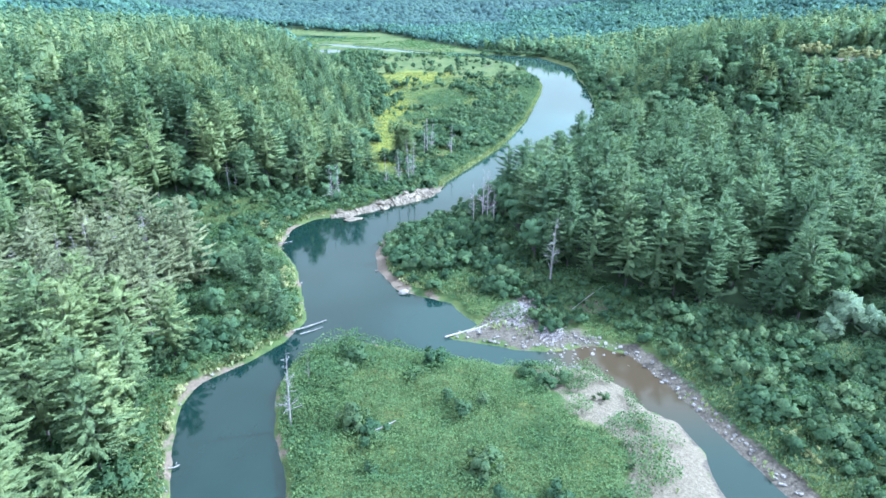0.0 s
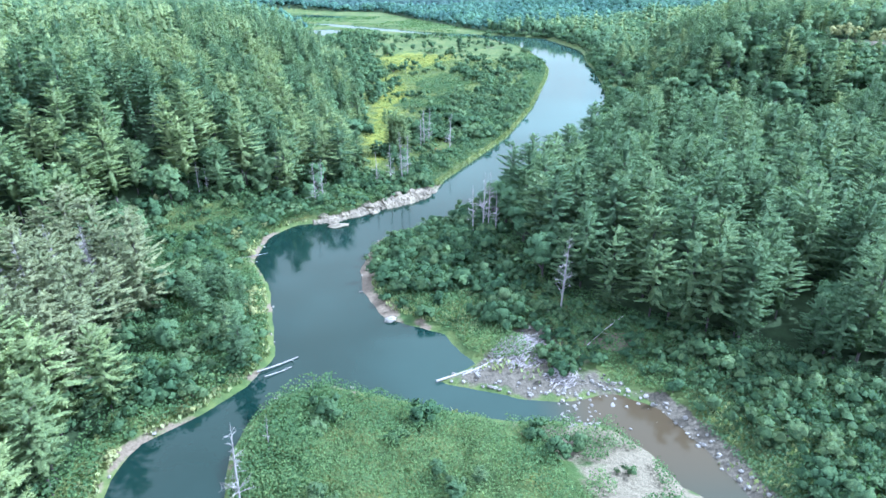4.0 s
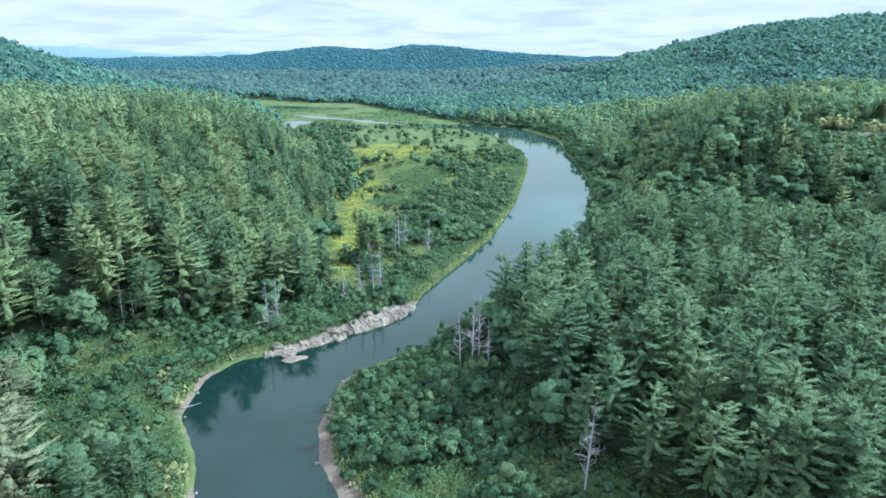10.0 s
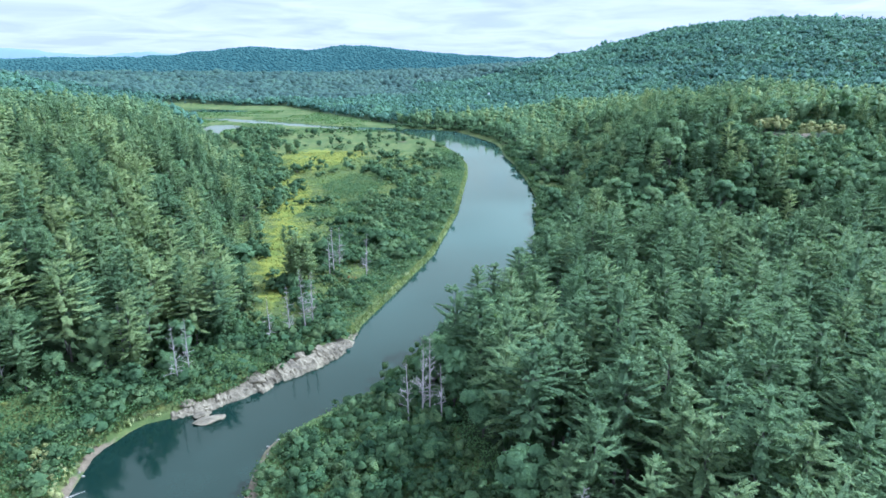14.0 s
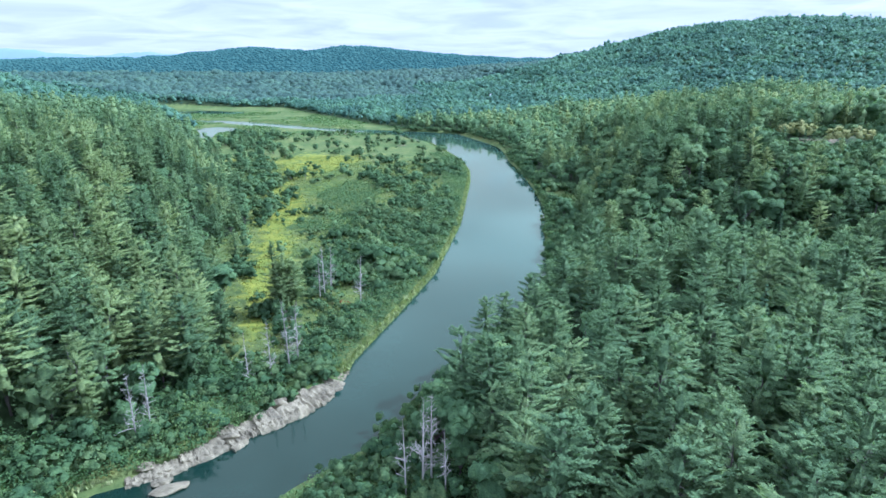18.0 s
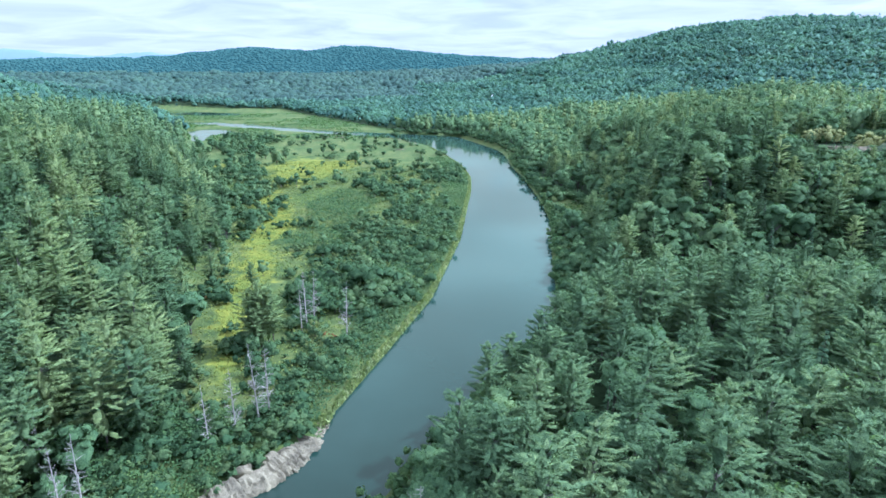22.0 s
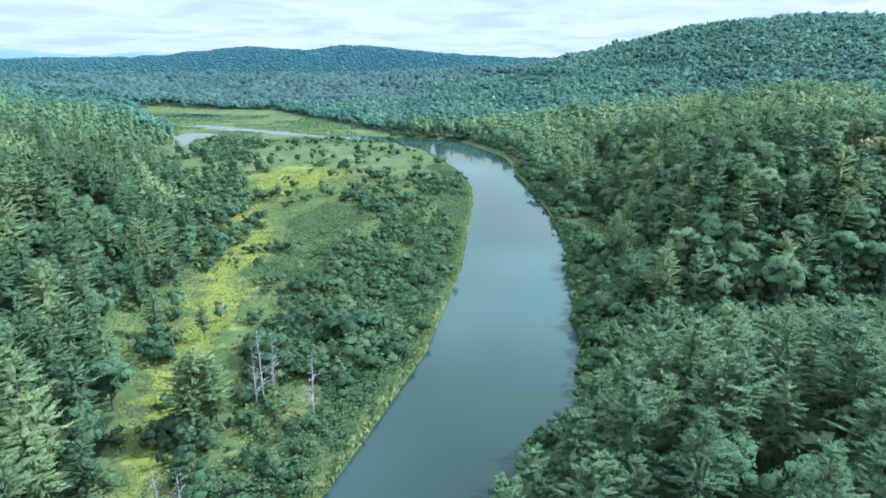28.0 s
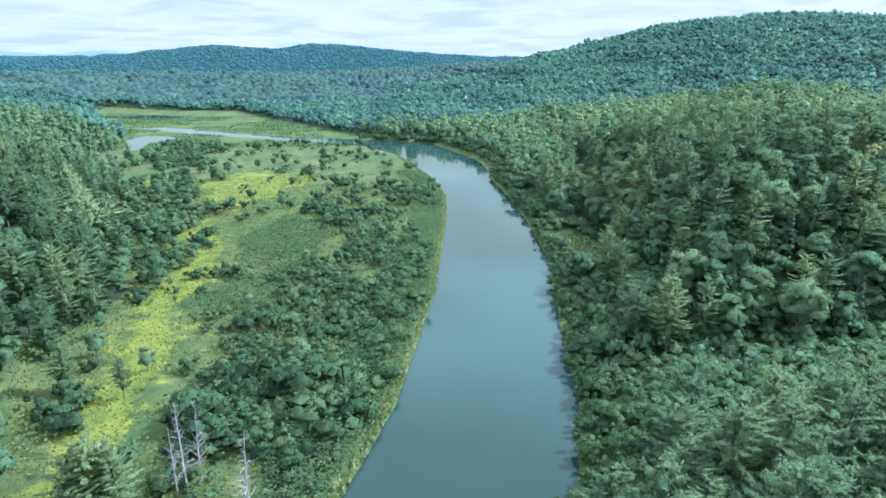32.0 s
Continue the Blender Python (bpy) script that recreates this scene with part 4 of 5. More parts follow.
def forest():
    # the near and middle woods on both sides
    x, y, r = scatter(-460, 560, 20, 880, 8.4, 31)
    d = shore(x, y)
    left, right = x < wood_left(y), x > wood_right(y)
    clear = np.exp(-(((x - 250) / 34) ** 2 + ((y - 402) / 13) ** 2)) > 0.5
    near = near_line(x, y)
    glade = (x > 95) & (x < 130) & (y > 117) & (y < 139)
    hollow = (y > 287 + 6 * (wave(x, y, 18, 44) - 0.5)) & (y < 337) & (x > 86) & (x < 420)
    keep = (left | right) & ~glade & ~hollow & (d > 2.5) & ~clear & (y < 880)
    # thin out what lies far off or out of sight
    thin = np.where(near < 420, 1.0, 0.8)
    seen = (np.abs(x) < 60 + 0.95 * np.maximum(y, 0)) & ~((x < -300) & (y < 250)) & ~((x > 330) & (y < 250))
    keep &= (r.random(len(x)) < thin) & seen
    x, y, left, near = x[keep], y[keep], left[keep], near[keep]
    mixed = wave(x, y, 55, 41)
    rim = np.minimum(np.abs(x - wood_left(y)), np.abs(x - wood_right(y)))
    east = (~left) & (y > 335)
    kind = np.where(r.random(len(x)) < np.where(east, 0.5, np.where(mixed > 0.6, 0.36, 0.12)), 1, 0)
    kind = np.where((rim < 7) & (r.random(len(x)) < 0.4), 1, kind)
    kind = np.where((r.random(len(x)) < 0.03) & (kind == 0), 2, kind)
    kind = np.where(east & (x > 140) & (x < 235) & (y < 420) & (mixed > 0.35) & (r.random(len(x)) < 0.2), 2, kind)
    kind = np.where((x > -118) & (x < -66) & (y > 122) & (y < 180) & (r.random(len(x)) < 0.85), 3, kind)
    # kind 4: pines coloured as sunlit, on the western side and eastern bluff
    kind = np.where(left & (y < 176) & (kind == 0) & (r.random(len(x)) < np.where(y < 128, 1.0, 0.6)), 4, kind)
    kind = np.where(left & (y >= 176) & (y < 520) & (kind == 0) & (r.random(len(x)) < 0.2 + 0.5 * step(wave(x, y, 24, 46), 0.4, 0.7)), 4, kind)
    kind = np.where(east & (kind == 0) & (r.random(len(x)) < 0.45), 4, kind)
    kind = np.where(left & (y < 132) & (kind == 1) & (r.random(len(x)) < 0.8), 4, kind)
    kind = np.where(left & (x > -130) & (x < -72) & (y > 158) & (y < 218) & (kind == 0) & (r.random(len(x)) < 0.8), 4, kind)
    size = r.normal(1.0, 0.11, len(x)).clip(0.7, 1.2) * np.where(rim < 8, np.where(left, 0.92, 0.85), 1.0)
    size *= np.where(kind == 1, np.where(east, 1.4, 1.25), np.where(kind == 2, 1.2, 1.0))
    size *= np.where((kind != 1) & east, 0.9, 1.0) * np.where(left, np.interp(y, [150, 200, 300, 520, 640], [0.9, 0.98, 0.85, 0.8, 0.72]), np.interp(y, [205, 270], [0.98, 0.85]))
    size *= np.where((x > 205) & (x < 305) & (y > 362) & (y < 402), 0.5, 1.0)
    return x, y, kind, size, near, left


def grove(name, shapes, x, y, scale, seed, leaf):
    """The inner trees of a wood: one stand, its trees sharing a few meshes."""
    r = np.random.default_rng(seed)
    stand = tagged(new(f"{name}_stand"), "close stand of " + name.replace("_", " ") + "s on the valley side", "trees", kind="stuff")
    meshes = []
    for crown, trunk in shapes:
        v, f, nrm = soften(crown)
        n = len(f)
        v, f = pack((v, f), faces_of(trunk))
        nrm = np.concatenate([nrm, unit(v[len(nrm):] * (1, 1, 0) + (0, 0, 0.1))])
        meshes.append(solid_mesh(name, v, f, [leaf, BARK], np.r_[np.zeros(n), np.ones(len(f) - n)], None, True, nrm))
    z = land(x, y)
    for i in range(len(x)):
        o = part("tree", meshes[int(r.integers(0, len(meshes)))], stand)
        o.matrix_basis = pose(x[i], y[i], z[i], 0, 0, r.uniform(0, 360)) @ Matrix.Diagonal((scale[i], scale[i], scale[i] * r.uniform(0.92, 1.08), 1))


fx, fy, fkind, fsize, fnear, fleft = forest()
LABELS = {0: "tall white pine with loose tiers of soft needles", 1: "round-crowned broad-leaved tree at the wood's edge", 2: "narrow dark spruce among pines"}
for k, (name, shapes, leaf, cat, label, most) in enumerate((("pine_tree", PINES, PINE, "pine tree", LABELS[0], 260), ("broadleaf_tree", LEAFY, LEAF, "tree", LABELS[1], 120), ("spruce_tree", SPRUCES, SPRUCE, "spruce tree", LABELS[2], 60), ("faded_pine_tree", PINES, FADED, "pine tree", "sickly pine with thin yellowed grey needles", 70), ("pale_pine_tree", PINES, LIT_PINE, "pine tree", "pine with soft needles coloured paler, as if sunlit", 70))):
    m = np.where(fkind == k)[0]
    m = m[np.argsort(fnear[m])]
    a = m[:most]
    planted(name, shapes[0], fx[a], fy[a], fsize[a], 50 + k, leaf, label, cat, name.replace("_", " ") + "s by the river")
    rest = m[most:]
    if k in (0, 1, 4):
        for side_ in (True, False):
            near_ones = rest[fleft[rest] == side_][:{0: 330, 1: 140, 4: 130}[k]]
            if len(near_ones):
                rest = rest[~np.isin(rest, near_ones)]
                grove(name, shapes[0], fx[near_ones], fy[near_ones], fsize[near_ones], 90 + k, leaf)
    for lv, lo, hi in ((1, 0, 250), (2, 250, 420), (3, 420, 9999)):
        b = rest[(fnear[rest] >= lo) & (fnear[rest] < hi)]
        if len(b):
            woods(f"{name}_woods", shapes[lv], fx[b], fy[b], fsize[b], 60 + k * 3 + lv, leaf, "dense woods of " + name.replace("_", " ") + "s on the valley side")

# crowns on the near face of the closing ridge, with its haze glow
x, y, r = scatter(-2500, 1500, 2930, 3560, 17.0, 79, 0.5)
at = np.clip((y - ridge_y[0]) / (ridge_y[1] - ridge_y[0]), 0, len(ridge_y) - 1.001)
low, k = at.astype(int), at % 1
col = np.clip(((x - ridge_x[0]) / (ridge_x[1] - ridge_x[0])).astype(int), 0, len(ridge_x) - 1)
z = ridge_z[low, col] * (1 - k) + ridge_z[low + 1, col] * k
V, T = balls(r, np.stack([x, y, z + 1], 1), r.uniform(9.0, 14.0, len(x)), 0.5, False, 0.15)
tagged(new("ridge_woods", solid_mesh("ridge_woods", V, T, [FAR_HILL])), "woods on the ridge that closes the valley, hazed by a glow", "trees", kind="stuff")

FARTHEST_ROUND = [(balls(rng, [(0, 0, 6.5)], [5.2], 1.0, True, 0.2), None) for _ in range(5)]

# the woods behind the start of the flight
x, y, r = scatter(-330, 360, -190, 44, 10.5, 77, 0.45)
keep = ((x < wood_left(y)) | (x > wood_right(y) - 20)) & (shore(x, y) > 4) & ((y < 18) | (np.abs(x) > 200))
woods("rear_woods", FAR_CONE + FAR_ROUND, x[keep], y[keep], r.normal(1.0, 0.15, keep.sum()).clip(0.7, 1.3), 78, PINE, "mixed woods down the valley behind the island")

# far woods over the hills, with haze in the leaf colour
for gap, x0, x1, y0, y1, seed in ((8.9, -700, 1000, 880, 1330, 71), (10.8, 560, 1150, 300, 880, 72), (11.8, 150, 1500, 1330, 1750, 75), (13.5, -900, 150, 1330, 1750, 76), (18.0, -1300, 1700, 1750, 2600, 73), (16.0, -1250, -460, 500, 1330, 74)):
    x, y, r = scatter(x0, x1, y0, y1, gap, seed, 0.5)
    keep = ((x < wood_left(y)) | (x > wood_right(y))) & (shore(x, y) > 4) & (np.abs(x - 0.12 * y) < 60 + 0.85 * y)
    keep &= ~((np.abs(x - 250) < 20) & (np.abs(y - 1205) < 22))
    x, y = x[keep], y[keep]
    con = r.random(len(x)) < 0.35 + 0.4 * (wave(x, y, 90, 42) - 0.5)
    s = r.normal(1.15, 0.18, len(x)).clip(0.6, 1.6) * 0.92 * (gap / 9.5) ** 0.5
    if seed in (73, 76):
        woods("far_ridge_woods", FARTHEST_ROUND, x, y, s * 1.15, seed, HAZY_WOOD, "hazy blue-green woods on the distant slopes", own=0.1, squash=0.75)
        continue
    woods("far_pine_woods", FAR_CONE, x[con], y[con], s[con] * 0.95, seed, HAZED_PINE, "distant mixed woods, conifers among broad-leaved trees", own=0.12, squash=0.85)
    woods("far_broadleaf_woods", FAR_ROUND, x[~con], y[~con], s[~con] * 1.3, seed + 10, HAZED_LEAF, "distant broad-leaved woods on the hills", own=0.12, squash=0.85)


# ---- undergrowth ----
BANK = np.array(BANK_LEFT, float)


def bank_left(y):
    """The western waterline, where it runs up the meadow."""
    k = (BANK[:, 1] >= 250) & (BANK[:, 1] <= 900)
    return np.interp(y, BANK[k, 1], BANK[k, 0])


def carpet(x, y):
    """Patches of low even scrub in the meadow, positive inside."""
    best = np.full(np.shape(x), -1.0)
    for cx, cy, rx, ry in ((0, 474, 20, 42), (-10, 405, 16, 15), (38, 478, 9, 22)):
        e = 1 - ((x - cx) / rx) ** 2 - ((y - cy) / ry) ** 2 + 0.9 * (wave(x, y, 9, 97) - 0.5)
        best = np.maximum(best, e)
    return best


def shrub_chance(x, y):
    """How thickly bushes stand, place by place."""
    d = shore(x, y)
    wl, wr = wood_left(y), wood_right(y)
    p = np.zeros(x.shape)
    open_ = (x > wl - 2) & (x < wr + 2)
    # the meadow on the western bank
    mead = open_ & (y > 262) & (y < 840) & (x < bank_left(y) - 3)
    right_of = np.interp(y, [262, 300, 350, 400, 450, 500, 540, 580, 620, 700], [-22, -12, -13, -20, -14, -4, 2, 16, 38, 70])
    left_of = np.interp(y, [262, 300, 350, 400, 450, 500, 540, 580, 620], [-30, -34, -38, -42, -44, -42, -40, -60, -70])
    lumps = wave(x, y, 17, 91)
    x = x + 16 * (wave(x, y, 26, 92) - 0.5)
    belt = 0.4 + 0.55 * step(wave(x, y, 30, 93), 0.42, 0.62)
    p = np.where(mead & (x > right_of), np.interp(y, [260, 520, 600, 700, 800], [1.0, 0.9, 0.5, 0.10, 0.03]) * belt * step(lumps, 0.25, 0.5), p)
    p = np.where(mead & (x <= right_of) & (x > left_of), 0.07 * step(lumps, 0.5, 0.8), p)
    p = np.where(mead & (x <= left_of), np.interp(y, [260, 400, 560, 640, 720, 800], [0.85, 0.6, 0.5, 0.4, 0.4, 0.35]) * step(lumps, 0.35, 0.6), p)
    p = np.where(mead & (y > 600) & (x > -60), 0.06 * step(lumps, 0.3, 0.6), p)
    p = np.where(mead & (carpet(x, y) > 0), 0.02, p)
    p = np.where(mead & (((x - 8) / 22) ** 2 + ((y - 334) / 21) ** 2 < 1), 0.95, p)
    # the foot of the wood above the ledges
    p = np.where(open_ & (y > 218) & (y <= 262) & (x < 20) & (d > 5), 0.75, p)
    # the western bank below the bend
    p = np.where(open_ & (y > 60) & (y <= 218) & (x < -30) & (d > 4), 0.55 * step(lumps, 0.3, 0.6) + 0.15, p)
    p = np.where(((x + 74) / 14) ** 2 + ((y - 198) / 18) ** 2 < 1, 0.28, p)
    # bushes under the wood's edge
    p = np.where((x > wl - 22) & (x <= wl - 2) & (y > 60) & (y < 300), 0.7, p)
    # the eastern point
    point = open_ & (x > -24) & (y > 146) & (y < 262) & (d > 3)
    p = np.where(point, np.maximum(np.interp(y, [146, 165, 178, 190, 262], [0.12, 0.25, 0.8, 0.95, 0.95]), np.interp(d, [9, 17], [0.1, 0.85])), p)
    # the eastern shore of the side channel
    east = open_ & (x > 48) & (y > 30) & (y < 150)
    p = np.where(east & (d > 5), np.interp(d, [5, 12, 18], [0.2, 0.7, 0.95]), p)
    p = np.where(open_ & (x > 29) & (x <= 60) & (y > 126) & (y < 154) & (d > 7), 0.65, p)
    # the eastern bank up the river
    p = np.where((x > 28) & (x > bank_left(y) + 12) & (x < wr + 3) & (y > 250) & (y < 860) & (d > 1.0), 0.85, p)
    # a few on the island
    p = np.where(inside(ISLAND, x, y) & (x > -18) & (x < 36) & (d > 4), 0.22 * step(wave(x, y, 9, 98), 0.4, 0.6), p)
    p = np.where((x > 92) & (x < 132) & (y > 115) & (y < 141), 0.8, p)
    p = np.where(np.hypot(x - 96, y - 126) < 8, 0, p)
    p = np.where((np.abs(x - 126) < 10) & (np.abs(y - 447) < 22), 0.05, p)
    return p


def undergrowth():
    x, y, r = scatter(-130, 150, 40, 860, 3.1, 131, 0.48)
    keep = (r.random(len(x)) < shrub_chance(x, y) * np.where(y > 460, 0.5, np.where(y > 300, 0.8, 1))) & (shore(x, y) > 2.0)
    x, y = x[keep], y[keep]
    size = r.normal(1.0, 0.28, len(x)).clip(0.5, 1.9) * np.where(y > 460, 1.25, 1.0) * np.where((x > 48) & (y < 150), 1.35, 1.0)
    size *= np.where((x > 70) & (y > 262), 1.5, 1.0)
    size *= np.where((x < 70) & (y > 300), r.uniform(0.8, 1.75, len(x)), 1.0)
    size *= np.where((((x - 8) / 23) ** 2 + ((y - 334) / 22) ** 2 < 1), 1.4, 1.0)
    size *= np.where((x < 20) & (y > 60) & (y < 264), 1.4, 1.0)
    near = near_line(x, y)
    order = np.argsort(near)
    a, b, c = order[:300], order[300:], None
    planted("bush", SHRUBS[0], x[a], y[a], size[a], 141, SHRUB, "leafy green bush on the river bank", "bush", "bushes on the banks")
    b1, b2 = b[y[b] < 470], b[y[b] >= 470]
    woods("bush_thicket", SHRUBS[1], x[b1], y[b1], size[b1], 142, SHRUB, "scattered and crowded green bushes in the meadow", "bushes")
    woods("far_bush_thicket", SHRUBS[1], x[b2], y[b2], size[b2] * 1.1, 143, SHRUB, "bushes far up the meadow", "bushes")


undergrowth()


def bluff_growth():
    """Young trees between the tall ones on the eastern bluff, and bushes leaning over the east bank."""
    x, y, r = scatter(84, 420, 286, 430, 4.4, 211, 0.5)
    keep = (x > wood_right(y)) & (np.exp(-(((x - 250) / 34) ** 2 + ((y - 402) / 13) ** 2)) < 0.4) & (shore(x, y) > 4)
    x, y = x[keep], y[keep]
    woods("young_tree_thicket", SHRUBS[1], x, y, r.uniform(1.5, 2.6, len(x)) * np.where(y < 338, 0.75, 1.0), 212, LEAF, "young leafy trees crowding the steep bluff")
    line = np.array(BANK_RIGHT[BANK_RIGHT.index((140, 640)):BANK_RIGHT.index((-11, 211))], float)
    s = np.r_[0, np.cumsum(np.hypot(*np.diff(line, axis=0).T))]
    at = np.arange(0, s[-1], 2.3) + r.uniform(-0.8, 0.8, int(np.ceil(s[-1] / 2.3)))
    x = np.interp(at, s, line[:, 0]) + r.uniform(0.2, 2.6, len(at))
    y = np.interp(at, s, line[:, 1]) + r.uniform(-1, 1, len(at))
    dry_ = shore(x, y) > 0.6
    x, y = x[dry_], y[dry_]
    woods("bank_bush_row", SHRUBS[0], x, y, r.uniform(0.8, 1.7, len(x)), 213, WEED, "bright bushes leaning over the eastern bank", "bushes")


bluff_growth()


def copses():
    """Small trees scattered up the meadow."""
    x, y, r = scatter(-200, 90, 320, 800, 9.0, 181, 0.5)
    d = bank_left(y) - x
    lump = wave(x, y, 34, 95)
    left_of = np.interp(y, [320, 400, 500, 580, 640], [-38, -44, -46, -62, -60])
    p = np.where(x < left_of, 0.55 * step(lump, 0.35, 0.6), np.where((d > 10) & (d < 60) & (y < 600), 0.30 * step(lump, 0.4, 0.7), 0.03))
    p = np.where((y > 560) & (x > -75), 0.01, p)
    keep = (r.random(len(x)) < p) & (x > wood_left(y)) & (d > 8)
    x, y = x[keep], y[keep]
    s = r.normal(0.6, 0.12, len(x)).clip(0.35, 0.9)
    n = y < 420
    woods("meadow_copse", LEAFY[1], x[n], y[n], s[n], 182, LEAF, "small leafy trees scattered in the meadow")
    woods("far_meadow_copse", LEAFY[1], x[~n], y[~n], s[~n], 183, LEAF, "small leafy trees far up the meadow")


copses()
big_bushes = np.array([(-40, 336), (-36, 333), (-46, 342), (-18, 356), (-44, 428), (-41, 446), (-47, 429), (-4, 360), (7, 362), (-37, 476), (-35, 488), (-25, 514), (-47, 508), (-61, 505), (19, 371), (35, 394), (25, 405), (45, 413), (10, 393), (27, 391), (-60, 342), (-5, 282), (-8, 271), (-42, 362), (-44, 348), (-15, 276), (-7, 284), (-2, 279), (-18, 274), (-21, 279), (-44, 431), (-42, 435), (-41, 453), (-37, 445), (-35, 473), (-32, 470), (-36, 491), (-39, 488), (-23, 522), (-35, 546), (-29, 430), (-26, 574), (-66, 604), (-12, 701), (-14, 654), (17, 715), (28, 754), (44, 710), (59, 628), (26, 539), (31, 558), (36, 542), (47, 560), (-15, 529), (49, 415), (44, 406), (10, 405), (14, 397), (10, 389), (32, 444), (28, 450), (38, 453), (42, 470), (51, 504), (38, 506), (57, 481), (55, 440), (-1, 394), (3, 406), (-25, 291), (-22, 288), (-27, 296), (-17, 291), (-29, 293)], float)
planted("round_bush", SHRUBS[0], big_bushes[:, 0], big_bushes[:, 1], np.random.default_rng(5).uniform(1.35, 2.1, len(big_bushes)), 144, SHRUB, "large round dark green bush in the meadow", "bush", "round meadow bushes")


def weeds(name, box, gap, chance, height, size, leaf, label, seed, upright=0.35, category="undergrowth", hills=0.5, layers=2):
    """A low leafy layer: two sprays at each place, over the ground."""
    x, y, r = scatter(*box, gap, seed, 0.5)
    keep = r.random(len(x)) < chance(x, y)
    x, y = x[keep], y[keep]
    z = land(x, y)
    n = len(x)
    hh = height * (1 - hills + hills * 2 * wave(x, y, 5.5, seed)) * (0.65 + 0.7 * wave(x, y, 2.1, seed + 1))
    quads = []
    for k in (1.0, 0.55)[:layers]:
        c = np.stack([x, y, z + hh * k], 1) + r.normal(0, 0.15, (n, 3))
        nrm = unit(r.normal(0, 0.5, (n, 3)) + (0, 0, 1 - upright))
        d = unit(np.cross(nrm, r.normal(0, 1, (n, 3))))
        quads.append(kites(c, d, np.cross(nrm, d), size * r.uniform(0.7, 1.3, n), size * r.uniform(0.6, 1.0, n), -0.12))
    me = quad_mesh(name, np.concatenate(quads), [leaf], None, np.tile(wave(x, y, 9, seed + 2) * 0.8 + r.random(n) * 0.2, layers), lift=0.7)
    return tagged(new(name, me), label, category, kind="stuff")


def tufts(name, box, gap, chance, height, leaf, label, seed):
    """Standing blades of grass in tufts."""
    x, y, r = scatter(*box, gap, seed, 0.5)
    keep = r.random(len(x)) < chance(x, y)
    x, y = x[keep], y[keep]
    n = len(x)
    hh = height * r.uniform(0.6, 1.3, n)
    c = np.stack([x, y, land(x, y) + hh * 0.42], 1)
    d = unit(r.normal(0, 0.28, (n, 3)) + (0, 0, 1))
    s = unit(np.cross(d, r.normal(0, 1, (n, 3))))
    me = quad_mesh(name, kites(c, d, s, hh * 1.1, hh * 0.75), [leaf], None, wave(x, y, 7, seed) * 0.8 + r.random(n) * 0.2)
    return tagged(new(name, me), label, "grass", kind="stuff")


def on_island(x, y):
    e = inside(ISLAND, x, y) & (y > 45)
    bar = inside(GRAVEL_BAR, x, y)
    return np.where(e & (shore(x, y) > 0.8), np.where(bar, 0.95 * (wave(x, y, 4, 5) > 0.42) * step(-x + 6 * wave(x, y, 4, 7), -41, -36), np.where((x > 12) & (wave(x, y, 7, 6) > 0.68), 0.45, 1.0)), 0)


weeds("island_thicket", (-40, 52, 45, 130), 0.38, lambda x, y: on_island(x, y), 1.9, 0.42, WEED, "waist-high leafy thicket covering the river island", 151, hills=0.75)


weeds("lower_thicket", (-75, 128, -190, 52), 1.3, lambda x, y: np.where((shore(x, y) > 1.5) & ((y < 42) | (x > 52) | (x < -44)), 0.95, 0), 1.7, 1.5, WEED, "leafy growth on the island and banks downstream", 170)


def west_bank(x, y):
    d = shore(x, y)
    return np.where((x > wood_left(y) - 4) & (x < -20) & (d > 0.7 + 1.5 * wave(x, y, 9, 40)) & (y > 40) & (y < 262), 0.95, 0)


weeds("bank_thicket", (-112, -20, 40, 262), 0.52, west_bank, 2.1, 0.56, WEED, "bright leafy thicket on the western bank", 152, hills=0.8)


def east_point(x, y):
    d = shore(x, y)
    return np.where((x > -24) & (x < wood_right(y) + 6) & (y > np.where(x > 29, 125, 137)) & (y < 232) & (d > 1.4) & ~(inside(SPIT, x, y) & (wave(x, y, 6, 36) < 0.62)) & ~inside(SAND_RIM, x, y), 0.9, 0)


weeds("point_thicket", (-24, 70, 125, 232), 0.5, east_point, 1.2, 0.52, WEED, "leafy ground cover on the eastern point", 153)


def east_shore(x, y):
    d = shore(x, y)
    return np.where((x > 50) & (x < wood_right(y) + 10) & (y > 40) & (y < 152) & (d > 2.2) & (~inside(SPIT, x, y) | (d > 5)), 0.9, 0)


weeds("shore_thicket", (48, 135, 40, 152), 0.5, east_shore, 1.0, 0.5, SHRUB, "rank green growth beside the side channel", 154)


def meadow_edge(x, y):
    e = bank_left(y) - x
    return np.where((e > 1.6) & (e < 15 + 8 * wave(x, y, 18, 4)) & (y > 256) & (y < 640), 0.9, 0)


weeds("meadow_thicket", (-25, 92, 256, 640), 0.62, meadow_edge, 1.9, 0.66, SHRUB, "leafy growth along the meadow's river edge", 155)


weeds("scrub_carpet", (-30, 50, 320, 530), 0.95, lambda x, y: np.where(carpet(x, y) > 0.1, 0.95, 0), 2.1, 0.8, SHRUB, "even waist-high scrub in the meadow", 159, 0.3, "bushes", 0.65)


def meadow_grass(x, y):
    return np.where((x > wood_left(y)) & (x < bank_left(y) - 3) & (dry(x, y) + 0.5 * (wave(x, y, 10, 14) - 0.5) + 0.9 * (wave(x, y, 3.5, 16) - 0.5) > 0.45), 0.85, 0)


